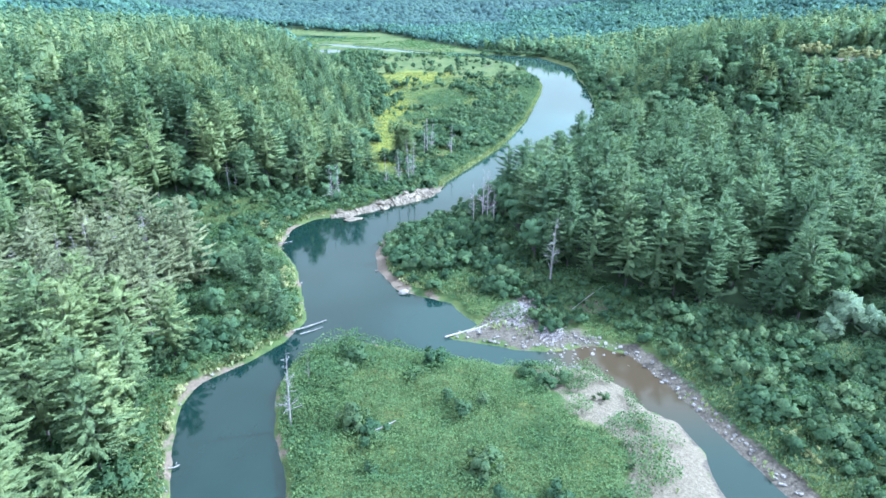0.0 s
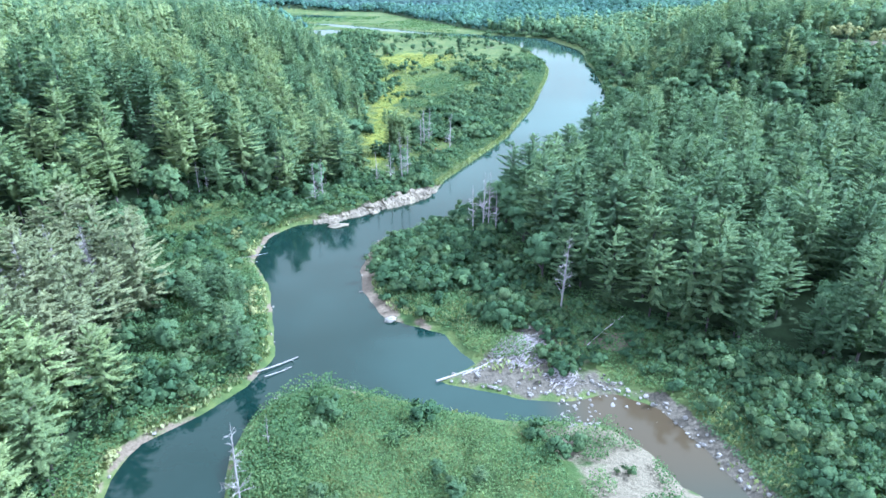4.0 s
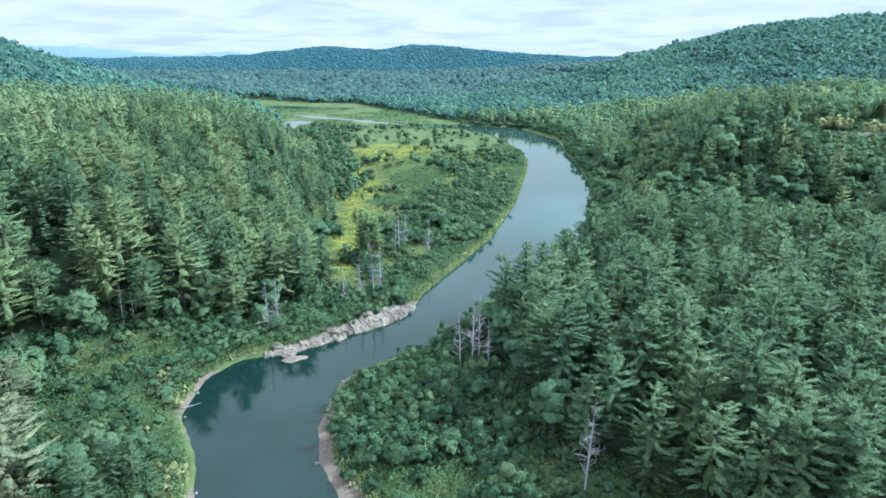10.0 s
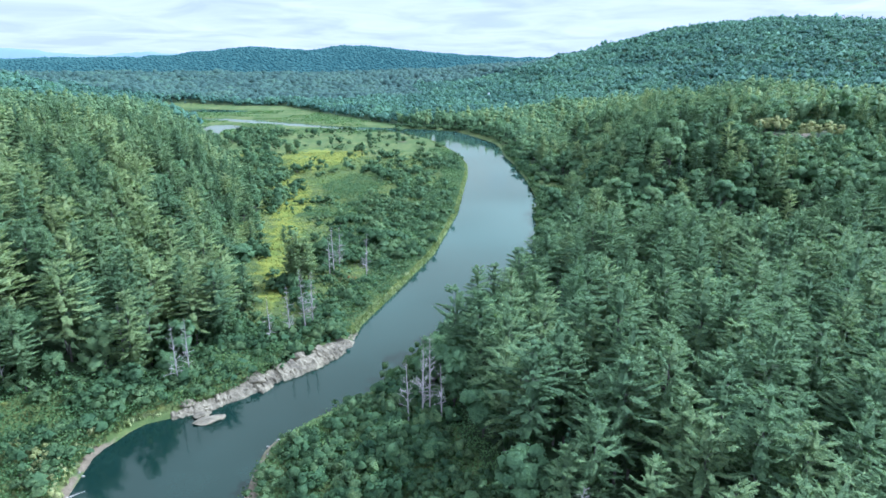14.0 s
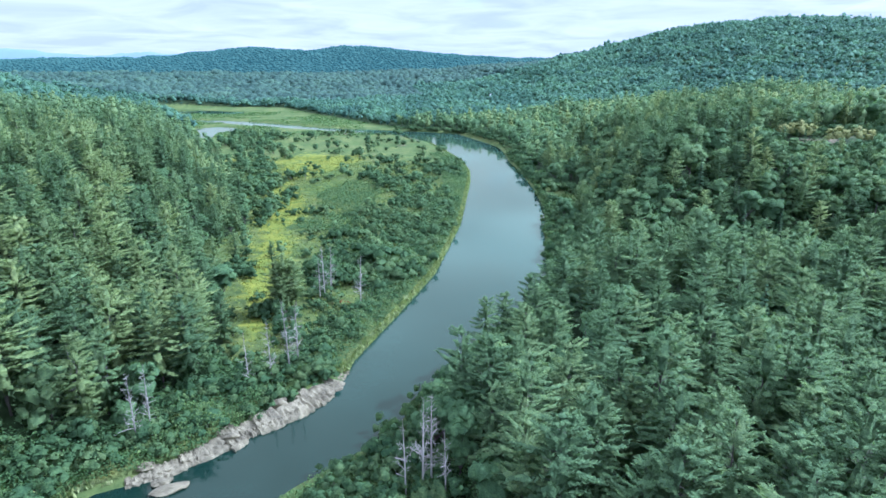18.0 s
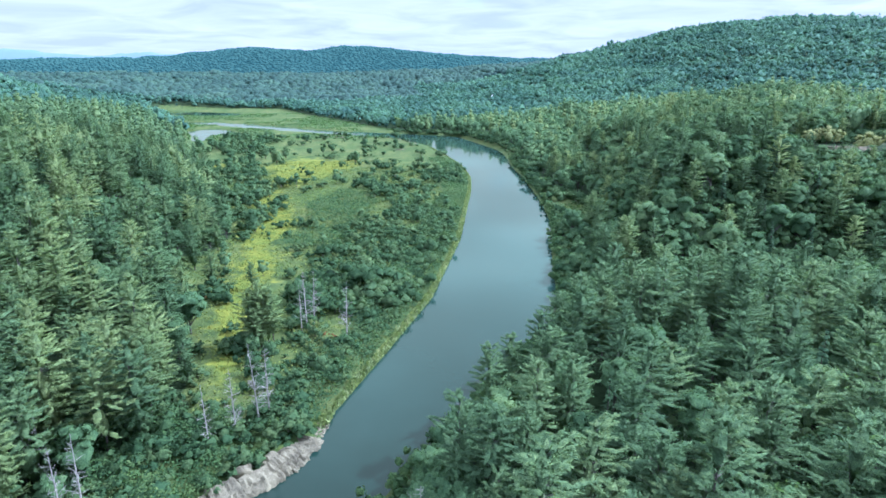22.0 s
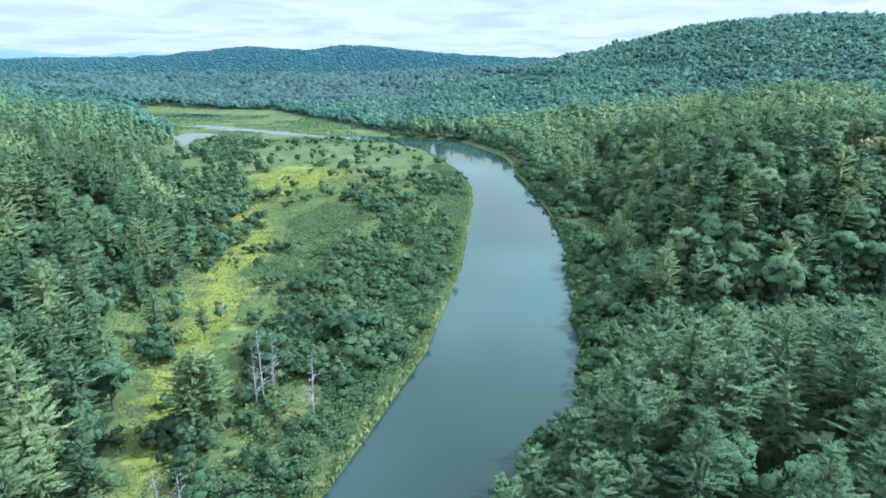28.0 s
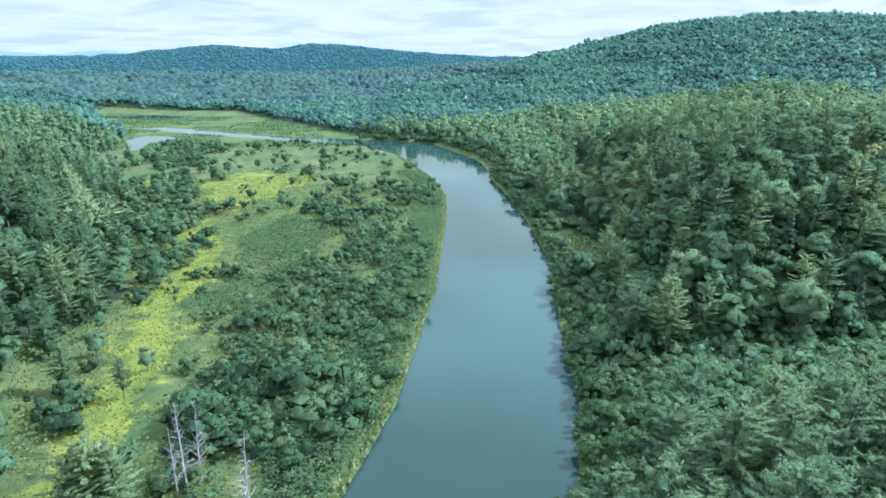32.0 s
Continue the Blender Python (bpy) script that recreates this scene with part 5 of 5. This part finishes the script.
def meadow_herbs(x, y):
    return np.where((x > wood_left(y)) & (x < bank_left(y) - 3) & (dry(x, y) + 0.5 * (wave(x, y, 10, 14) - 0.5) + 0.9 * (wave(x, y, 3.5, 16) - 0.5) < 0.55) & (wave(x, y, 7, 15) > 0.2), 0.8, 0)


weeds("meadow_grass", (-80, 60, 262, 640), 0.9, meadow_grass, 0.5, 0.6, MEADOW, "yellow-green meadow grass and herbs", 156, 0.55, "grass", 0.6, 1)
weeds("meadow_herbs", (-80, 60, 262, 600), 0.95, meadow_herbs, 0.8, 0.75, HERB, "rank green herbs in the meadow", 165, 0.5, "grass", 0.6, 1)


def reed_edge(x, y):
    e = bank_left(y) - x
    return np.where((e > -0.3) & (e < 1.2 + 1.2 * wave(x, y, 15, 24)), 0.95, 0)


tufts("bank_reeds", (-4, 96, 256, 720), 0.55, reed_edge, 1.3, REED, "pale yellow-green reeds along the waterline", 157)

tufts("bank_lawn", (86, 150, 395, 460), 0.9, lambda x, y: np.where((shore(x, y) > 1.5) & (x < wood_right(y) + 2), 0.9, 0), 0.8, WEED, "shaded grass on the open eastern bank", 159)


def marsh(x, y):
    return np.where((x > wood_left(y)) & (x < wood_right(y)) & (shore(x, y) > 1.5) & (wave(x, y, 26, 81) > 0.4), 0.9, 0)


weeds("marsh_reeds", (-260, 60, 790, 1150), 2.4, marsh, 0.6, 2.0, WEED, "bright green marsh plants between the far pools", 171, 0.5, "reeds", 0.6, 1)


def rim_grass(x, y):
    d = shore(x, y)
    west = (x < -30) & (d > 0.9) & (d < 4.0 + 2 * wave(x, y, 10, 33)) & (y < 218) & (wave(x, y, 8, 39) > 0.25)
    point = (x > -22) & (x < 14) & (y > 146) & (y < 176) & (d > 2.5)
    bar = inside(GRAVEL_BAR, x, y) & (wave(x, y, 8, 35) > 0.6) & (x < 40)
    spit = inside(SPIT, x, y) & (wave(x, y, 7, 36) > 0.62)
    east = (x > 52) & (x < 90) & (d > 4) & (d < 22) & (y < 140)
    return np.where(west | (point & (wave(x, y, 6, 34) > 0.3)), 0.8, np.where(bar | spit, 0.22, np.where(east, 0.55, 0)))


tufts("rim_grass", (-75, 95, 40, 225), 0.55, rim_grass, 0.95, REED, "yellowing grass along the banks", 158)

# single trees in the open, the largest first
pines_in_meadow = np.array([(-56, 159, 0.62), (-53, 161, 0.55), (-48, 156, 0.5), (-56, 151, 0.64), (-60, 156, 0.6), (-58, 375, 0.85), (-52, 395, 0.7), (-66, 420, 0.9), (-70, 436, 0.8), (-45, 352, 0.7), (-30, 345, 0.5), (-55, 368, 0.9), (-55, 408, 0.8), (-41, 133, 0.66), (-46, 140, 0.6)])
planted("pine_tree", PINES[0], pines_in_meadow[:, 0], pines_in_meadow[:, 1], pines_in_meadow[:, 2] * 0.78, 161, PINE, "pine standing alone in the meadow grass", "pine tree", "meadow trees")
planted("pale_pine_tree", PINES[0][:3], np.array([-20.0, -23.2, -16.8, -20.6, -18.6, -21.8]), np.array([297.0, 298.8, 298.4, 294.2, 300.2, 295.6]), np.array([0.84, 0.68, 0.70, 0.55, 0.72, 0.66]), 169, LIT_PINE, "pale pine rising from bushes in the meadow", "pine tree", "meadow trees")
leafy_in_meadow = np.array([(-70, 163, 0.85), (-66, 166, 0.7), (-62, 169, 0.7), (-95, 194, 0.7), (-94, 200, 0.8), (-90, 206, 0.6), (-94, 214, 0.8), (-85, 214, 0.7), (-77, 226, 0.8), (-70, 226, 0.7), (-63, 229, 0.75), (-54, 229, 0.7), (-82, 232, 0.8), (-48, 234, 0.7), (-52, 128, 0.62), (-60, 140, 0.75), (-48, 150, 0.7), (-58, 158, 0.6), (-66, 172, 0.72), (-72, 186, 0.6), (-8, 322, 0.45), (-22, 292, 0.6), (-25, 296, 0.55), (-17, 290, 0.5), (30, 402, 0.55), (38, 430, 0.6), (46, 455, 0.55), (22, 440, 0.5), (52, 505, 0.6), (40, 520, 0.5), (62, 540, 0.55), (28, 470, 0.5), (-40, 440, 0.5), (-46, 470, 0.55), (-52, 520, 0.5), (4, 97, 0.42), (8, 101, 0.36), (1, 103, 0.33), (90, 345, 0.9), (98, 362, 0.8), (104, 352, 0.95), (112, 372, 0.8), (8, 625, 1.0), (17, 727, 0.85), (47, 727, 0.7), (67, 575, 0.85), (-13, 699, 0.6), (-55, 634, 1.1), (-67, 659, 1.0), (-50, 657, 0.9), (-113, 716, 0.9), (-128, 741, 1.0), (-99, 737, 0.8), (-84, 718, 0.8), (-32, 681, 0.65), (-21, 688, 0.6), (-96, 663, 0.9), (20, 572, 0.6), (26, 538, 0.6), (61, 622, 0.6), (-120, 726, 0.9), (-135, 725, 1.0), (-75, 640, 0.9)])
planted("broadleaf_tree", [leafy_shape(rng, 10.5, 5.0, 0, 0.02), leafy_shape(rng, 11.5, 4.6, 0, 0.03), leafy_shape(rng, 9.5, 5.2, 0, 0.02)], leafy_in_meadow[:, 0], leafy_in_meadow[:, 1], leafy_in_meadow[:, 2], 162, LEAF, "leafy tree standing free among bushes and grass", "tree", "meadow trees")
planted("willow_tree", [leafy_shape(rng, 9.5, 5.6, 0, 0.08), leafy_shape(rng, 8.5, 5.0, 0, 0.05)], np.array([97.0, 92.0, 102.0]), np.array([129.0, 125.0, 127.0]), np.array([1.1, 0.75, 0.85]), 163, WILLOW, "pale silvery willow beside the dark woods", "tree", "willows")
golden = np.array([(147, 231, 0.5), (230, 408, 0.74), (235, 409, 0.68), (240, 407, 0.8), (244, 405, 0.7), (251, 399, 0.64), (256, 399, 0.74), (260, 398, 0.68), (265, 396, 0.76), (270, 394, 0.66)])
planted("golden_tree", LEAFY[1][:2], golden[:, 0], golden[:, 1], golden[:, 2], 166, GOLD, "small tree in yellow leaf among green woods", "tree", "golden trees")
planted("rusty_bush", [SHRUBS[0][1]], np.array([0.0, -2.5, -44.0]), np.array([300.0, 302.0, 337.0]), np.array([0.55, 0.4, 0.5]), 168, RUST, "low bush with rust-brown leaves in the meadow", "bush", "rusty bushes")
yellowing = np.array([(51, 443, 1.0), (66, 91, 0.9), (67, 86, 0.9), (64, 98, 0.7), (-65, 202, 1.2), (-62, 199, 1.1), (-70, 207, 1.0), (-57, 191, 1.0), (-48.5, 165, 1.2), (-47, 160, 1.0), (-45, 155, 1.1), (-59, 211, 1.1), (-92, 212, 1.0), (-65, 132, 1.1), (-61, 129, 1.0), (-48, 120, 0.9), (-57, 107, 0.8), (-54, 96, 0.8), (-58, 195, 1.0), (-60, 178, 0.9)])
planted("golden_bush", [SHRUBS[0][0], SHRUBS[0][2]], yellowing[:, 0], yellowing[:, 1], yellowing[:, 2], 164, GOLD, "bush with yellowing leaves", "bush", "golden bushes")


planted("faded_pine_tree", PINES[0][:4], np.array([56.0, 61.0, 67.0, 50.0]), np.array([144.0, 143.0, 140.0, 149.0]), np.array([0.68, 0.72, 0.64, 0.6]) * 1.35, 167, PINE, "tall pine with bare lower boughs at the wood's edge", "pine tree", "pine trees by the river")


# ---- dead trees ----
def snags():
    r = np.random.default_rng(17)
    boughs = [bough_mesh(r) for _ in range(6)]
    spots = [(14, 203, 20), (16, 206, 19), (11, 204, 16), (18, 201, 15), (-8, 307, 19), (4, 298, 18), (-6, 309, 18), (-9.5, 306, 15), (-30, 96, 18), (-29, 109, 8), (-81, 220, 12), (-79, 222, 10), (-80, 152, 21), (-42, 232, 17), (-19, 252, 17), (-15, 257, 20), (-13, 259, 19), (-24, 249, 15), (-44, 229, 17), (-105, 142, 18), (-102, 147, 17), (-96, 152, 18), (-92, 158, 19), (-98, 139, 17), (-90, 147, 18), (-87, 163, 17), (-84, 155, 16), (-96, 130, 17), (-104, 134, 18), (-110, 150, 18), (-88, 138, 16), (-80, 162, 15), (-100, 158, 18), (-94, 142, 19), (30, 153, 21), (-60, 240, 16), (-55, 246, 15)]
    for x, y, h in spots:
        h = h * 1.2 if x < -78 and y < 170 else h
        z = float(land(np.array([x]), np.array([y]))[0])
        lean = r.normal(0, 0.025, 2) * h
        trunk = rod([(0, 0, -0.6), (lean[0] * 0.4, lean[1] * 0.4, h * 0.5), (lean[0], lean[1], h)], [0.012 * h, 0.008 * h, 0.02], 6)
        e = tagged(new("dead_tree"), "bare grey dead conifer with broken boughs", "dead tree", "dead trees")
        part("trunk", quad_mesh("dead_trunk", trunk, [DEAD]), e)
        for k in range(46 if h > 16 else 30 if h > 11 else 14):
            u = r.uniform(0.2, 0.98)
            o = part("bough", boughs[int(r.integers(0, 6))], e)
            o.matrix_basis = pose(lean[0] * u, lean[1] * u, u * h, 0, r.uniform(-48, 8), r.uniform(0, 360)) @ Matrix.Scale(0.15 * h * (1.06 - u) ** 0.6 * r.uniform(0.5, 1.25), 4)
        e.matrix_basis = pose(x, y, z)


snags()


# ---- rocks, logs ----
def stone_mesh(name, seed, mat, sub=2, rough=0.34):
    bm = bmesh.new()
    bmesh.ops.create_icosphere(bm, subdivisions=sub, radius=1.0)
    off = Vector((seed * 3.1, seed * 1.7, seed * 0.9))
    r = np.random.default_rng(seed)
    cuts = [(Vector(unit(r.normal(0, 1, 3))), r.uniform(0.5, 0.85)) for _ in range(7)]
    for v in bm.verts:
        for n, k in cuts:
            over = v.co.dot(n) - k
            if over > 0:
                v.co -= n * over
        v.co *= 1 + rough * noise.noise(v.co * 1.6 + off)
    me = bpy.data.meshes.new(name)
    bm.to_mesh(me)
    bm.free()
    me.materials.append(mat)
    return me


LEDGE_STONES = [stone_mesh("ledge_stone", 5 + k, ROCK, 3, 0.3) for k in range(5)]
STONES = [stone_mesh("stone", 25 + k, PALE_ROCK, 1) for k in range(5)]
SCREE_STONES = [stone_mesh("scree_stone", 45 + k, SCREE, 1) for k in range(5)]


def ledge():
    """The pale rock shelf along the outer bend: long tilted slabs, cracked across."""
    r = np.random.default_rng(23)
    e = tagged(new("rock_ledge"), "pale weathered rock ledges along the river bank", "rock")
    line = np.array([(-43, 217.6), (-38, 219.5), (-29, 224.5), (-21, 232.5), (-10, 239.5), (-2.5, 249.5), (-0.5, 258)])
    s = np.r_[0, np.cumsum(np.hypot(*np.diff(line, axis=0).T))]
    at = 0.0
    while at < s[-1] - 1:
        end = min(at + r.uniform(2.8, 6.5), s[-1])
        tall = np.interp((at + end) / 2, [0, 6, 14, 26, 38, 47, 58], [0.7, 0.9, 1.7, 2.3, 3.0, 2.0, 0.6]) * r.uniform(0.7, 1.2)
        deep, shift, dip = np.interp(tall, [0.8, 4.4], [2.2, 5.6]) * r.uniform(0.75, 1.25), r.uniform(-0.6, 0.9), r.uniform(-0.5, 0.5)
        us = np.linspace(at - 0.25, end + 0.25, 12)
        prof = [(-0.9, -0.8), (-0.62, 0.12), (-0.45, 0.36), (-0.18, 0.46), (-0.08, 0.62), (0.18, 0.76), (0.50, 0.92), (0.85, 1.0), (1.15, 0.6)]
        grid = np.zeros((len(us), len(prof), 3))
        for i, u in enumerate(us):
            a = math.atan2(np.interp(u + 1.5, s, line[:, 1]) - np.interp(u - 1.5, s, line[:, 1]), np.interp(u + 1.5, s, line[:, 0]) - np.interp(u - 1.5, s, line[:, 0])) + math.pi / 2
            for k, (inn, up) in enumerate(prof):
                w = inn * deep + shift + r.normal(0, 0.24)
                side_ = 0.82 if i in (0, len(us) - 1) else 1.0
                z_ = up * tall * side_ * (1 + dip * (i / 11 - 0.5)) + r.normal(0, 0.12) * (1 + tall * 0.35)
                grid[i, k] = (np.interp(u, s, line[:, 0]) + math.cos(a) * w, np.interp(u, s, line[:, 1]) + math.sin(a) * w, z_ if k else -0.8)
        q = np.stack([grid[:-1, :-1], grid[1:, :-1], grid[1:, 1:], grid[:-1, 1:]], 2).reshape(-1, 4, 3)
        ends = []
        for row in (grid[0], grid[-1]):
            low = row * (1, 1, 0) + (0, 0, -0.8)
            ends += [[row[k], row[k + 1], low[k + 1], low[k]] for k in range(len(prof) - 1)]
        part("rock", quad_mesh("ledge_rock", np.concatenate([q, np.array(ends)]), [ROCK]), e)
        at = end
    for x, y, w, l, h in ((-34, 214.5, 3.6, 1.9, 0.8), (-36, 217, 2.0, 1.4, 0.9), (-8, 246, 2.2, 1.4, 1.6), (-25, 229, 2.2, 1.5, 1.3), (-16, 240, 2.4, 1.5, 2.2), (-40, 221, 1.6, 1.2, 1.0)):
        o = part("rock", LEDGE_STONES[int(r.integers(0, 5))], e)
        o.matrix_basis = pose(x, y, 0.15 if y < 220 else 1.2, 0, 0, 25) @ Matrix.Diagonal((w, l, h, 1))


ledge()


def loose_stones():
    r = np.random.default_rng(29)
    n = 0
    for kind, meshes, box, test, count, lo, hi, label in (
        ("river_stone", STONES, (-2, 72, 66, 142), lambda x, y: inside(SPIT, x, y) & (shore(x, y) < 3.5), 150, 0.2, 0.7, "pale rounded stone beside the side channel"),
        ("scree_stone", SCREE_STONES, (8, 46, 126, 152), lambda x, y: inside(SPIT, x, y) & (y > 128) & (wave(x, y, 6, 36) < 0.62), 130, 0.25, 0.75, "grey broken rock of the scree bank"),
        ("river_stone", STONES, (25, 32, 115, 127), lambda x, y: shore(x, y) > -6, 60, 0.2, 0.6, "pale rounded stone beside the side channel"),
        ("river_stone", STONES, (24, 46, 116, 127), lambda x, y: shore(x, y) > -3.5, 36, 0.25, 0.7, "pale rounded stone beside the side channel"),
        ("bank_stone", STONES, (-60, -16, 76, 214), lambda x, y: np.abs(shore(x, y)) < 1.0, 26, 0.25, 0.7, "stone lying at the waterline"),
    ):
        made = 0
        while made < count:
            x, y = r.uniform(box[0], box[1]), r.uniform(box[2], box[3])
            if not bool(test(np.array([x]), np.array([y]))[0]):
                continue
            made += 1
            z = max(float(land(np.array([x]), np.array([y]))[0]), -0.1)
            s = r.uniform(lo, hi) ** 1.3
            o = tagged(new(kind, meshes[int(r.integers(0, 5))]), label, "stone", kind.replace("_", " ") + "s")
            o.matrix_basis = pose(x, y, z + 0.12 * s, r.uniform(-25, 25), r.uniform(-25, 25), r.uniform(0, 360)) @ Matrix.Diagonal((s * r.uniform(0.8, 1.4), s, s * r.uniform(0.5, 0.8), 1))


loose_stones()
tip = tagged(new("sandbank_boulder", STONES[1]), "white boulder on the tip of the sandbank", "boulder")
tip.matrix_basis = pose(-11, 154.5, 0.4, 0, 0, 20) @ Matrix.Diagonal((2.0, 1.2, 0.8, 1))


def logs():
    r = np.random.default_rng(37)
    for x0, y0, z0, x1, y1, z1, rad in ((-38, 133, 0.5, -30.5, 139, 0.25, 0.17), (-36, 131.5, 0.4, -31, 135.5, 0.15, 0.11), (0.5, 130, 0.5, 8, 134, 0.6, 0.25), (6, 132, 0.6, 13, 137, 0.9, 0.22), (14, 136, 1.2, 20, 146, 1.8, 0.2), (34, 141, 2.0, 44, 149, 5.0, 0.11), (-58.5, 188, 0.9, -52, 193, 0.2, 0.1), (-14, 91, 3.4, -9, 94, 3.9, 0.14), (18, 133, 0.9, 26, 131, 1.0, 0.2), (-49.6, 85, 0.55, -48.0, 86, 0.4, 0.13), (20, 142, 1.6, 27, 139, 1.6, 0.18), (26, 127, 0.7, 32, 129, 0.8, 0.16)):
        a, b = np.array([x0, y0, z0]), np.array([x1, y1, z1])
        m = (a + b) / 2 + r.normal(0, 0.2, 3) * (1, 1, 0.3)
        e = tagged(new("driftwood_log"), "bleached driftwood log stranded on the bank", "log", "driftwood logs")
        part("stem", quad_mesh("log_stem", rod([a, m, b], [rad, rad * 0.85, rad * 0.5], 7), [DEAD]), e)
        fork = [rod([m + (b - a) * k, m + (b - a) * k + r.normal(0, 0.6, 3) * (1, 1, 0.5)], [rad * 0.4, 0.03], 4) for k in (-0.1, 0.15, 0.3)]
        part("stub", quad_mesh("log_stub", np.concatenate(fork), [DEAD]), e)


logs()


def brush_pile(cx, cy, rx, ry, count, seed):
    """Grey flood wood heaped on the bank: many thin sticks in a low mound."""
    r = np.random.default_rng(seed)
    a, k = r.uniform(0, 6.283, count), np.sqrt(r.random(count))
    x, y = cx + rx * k * np.cos(a), cy + ry * k * np.sin(a)
    z = land(x, y) + (1 - k ** 2) * 1.1 * r.random(count) + 0.05
    way = np.radians(35) + r.normal(0, 0.75, count)
    half = r.uniform(0.5, 2.0, count)
    sticks = []
    for i in range(count):
        d = np.array([math.cos(way[i]), math.sin(way[i]), r.normal(0, 0.12)]) * half[i]
        p = np.array([x[i], y[i], z[i]])
        sticks.append(rod([p - d, p + d], [r.uniform(0.04, 0.11), 0.03], 4))
    me = quad_mesh("driftwood_pile", np.concatenate(sticks), [DEAD])
    tagged(new("driftwood_pile", me), "heap of bleached grey flood wood on the bank", "driftwood", kind="stuff")


brush_pile(19, 139.5, 6.5, 6.0, 420, 71)
brush_pile(27, 130.5, 3.2, 3.0, 120, 72)


# ---- houses ----
def box_quads(x0, x1, y0, y1, z0, z1):
    p = np.array([(x, y, z) for x in (x0, x1) for y in (y0, y1) for z in (z0, z1)], float)
    return p[np.array([(0, 1, 3, 2), (4, 6, 7, 5), (0, 4, 5, 1), (2, 3, 7, 6), (0, 2, 6, 4), (1, 5, 7, 3)])]


def house(x, y, turn, w, l, h, wall, roof, label):
    z = float(land(np.array([x]), np.array([y]))[0])
    e = tagged(new("house"), label, "house", "houses up the valley")
    gable = np.array([[(-w / 2, s * l / 2, h), (w / 2, s * l / 2, h), (0, s * l / 2, h + w * 0.42), (0, s * l / 2, h + w * 0.42)] for s in (-1, 1)])
    part("wall", quad_mesh("house_wall", np.concatenate([box_quads(-w / 2, w / 2, -l / 2, l / 2, -2, h), gable]), [wall]), e)
    o = 0.5
    up = []
    for s in (-1, 1):
        top, low = (0, h + w * 0.42 + 0.2), (s * (w / 2 + o), h - 0.25)
        for lift in (0.0, 0.25):
            up.append([(low[0], -l / 2 - o, low[1] + lift), (low[0], l / 2 + o, low[1] + lift), (top[0], l / 2 + o, top[1] + lift), (top[0], -l / 2 - o, top[1] + lift)])
    part("roof", quad_mesh("house_roof", np.array(up), [roof]), e)
    for k in range(3):
        win = part("window", quad_mesh("house_window", box_quads(-w / 2 + w * (0.16 + 0.27 * k), -w / 2 + w * (0.30 + 0.27 * k), -l / 2 - 0.06, -l / 2 + 0.02, 1.0, 2.4), [WHITE_WALL]), e)
        part("pane", quad_mesh("house_pane", box_quads(-w / 2 + w * (0.17 + 0.27 * k), -w / 2 + w * (0.29 + 0.27 * k), -l / 2 - 0.09, -l / 2, 1.1, 2.3), [GLASS]), win)
    part("door", quad_mesh("house_door", box_quads(w * 0.38, w * 0.48, -l / 2 - 0.06, -l / 2 + 0.02, 0, 2.1), [GREY_ROOF]), e)
    e.matrix_basis = pose(x, y, z, 0, 0, turn)


house(252, 1205, 12, 9, 13, 6.5, WHITE_WALL, WHITE_WALL, "white clapboard farmhouse among far trees")
house(208, 1225, -20, 8, 10, 4.5, WHITE_WALL, GREY_ROOF, "small white outbuilding among far trees")
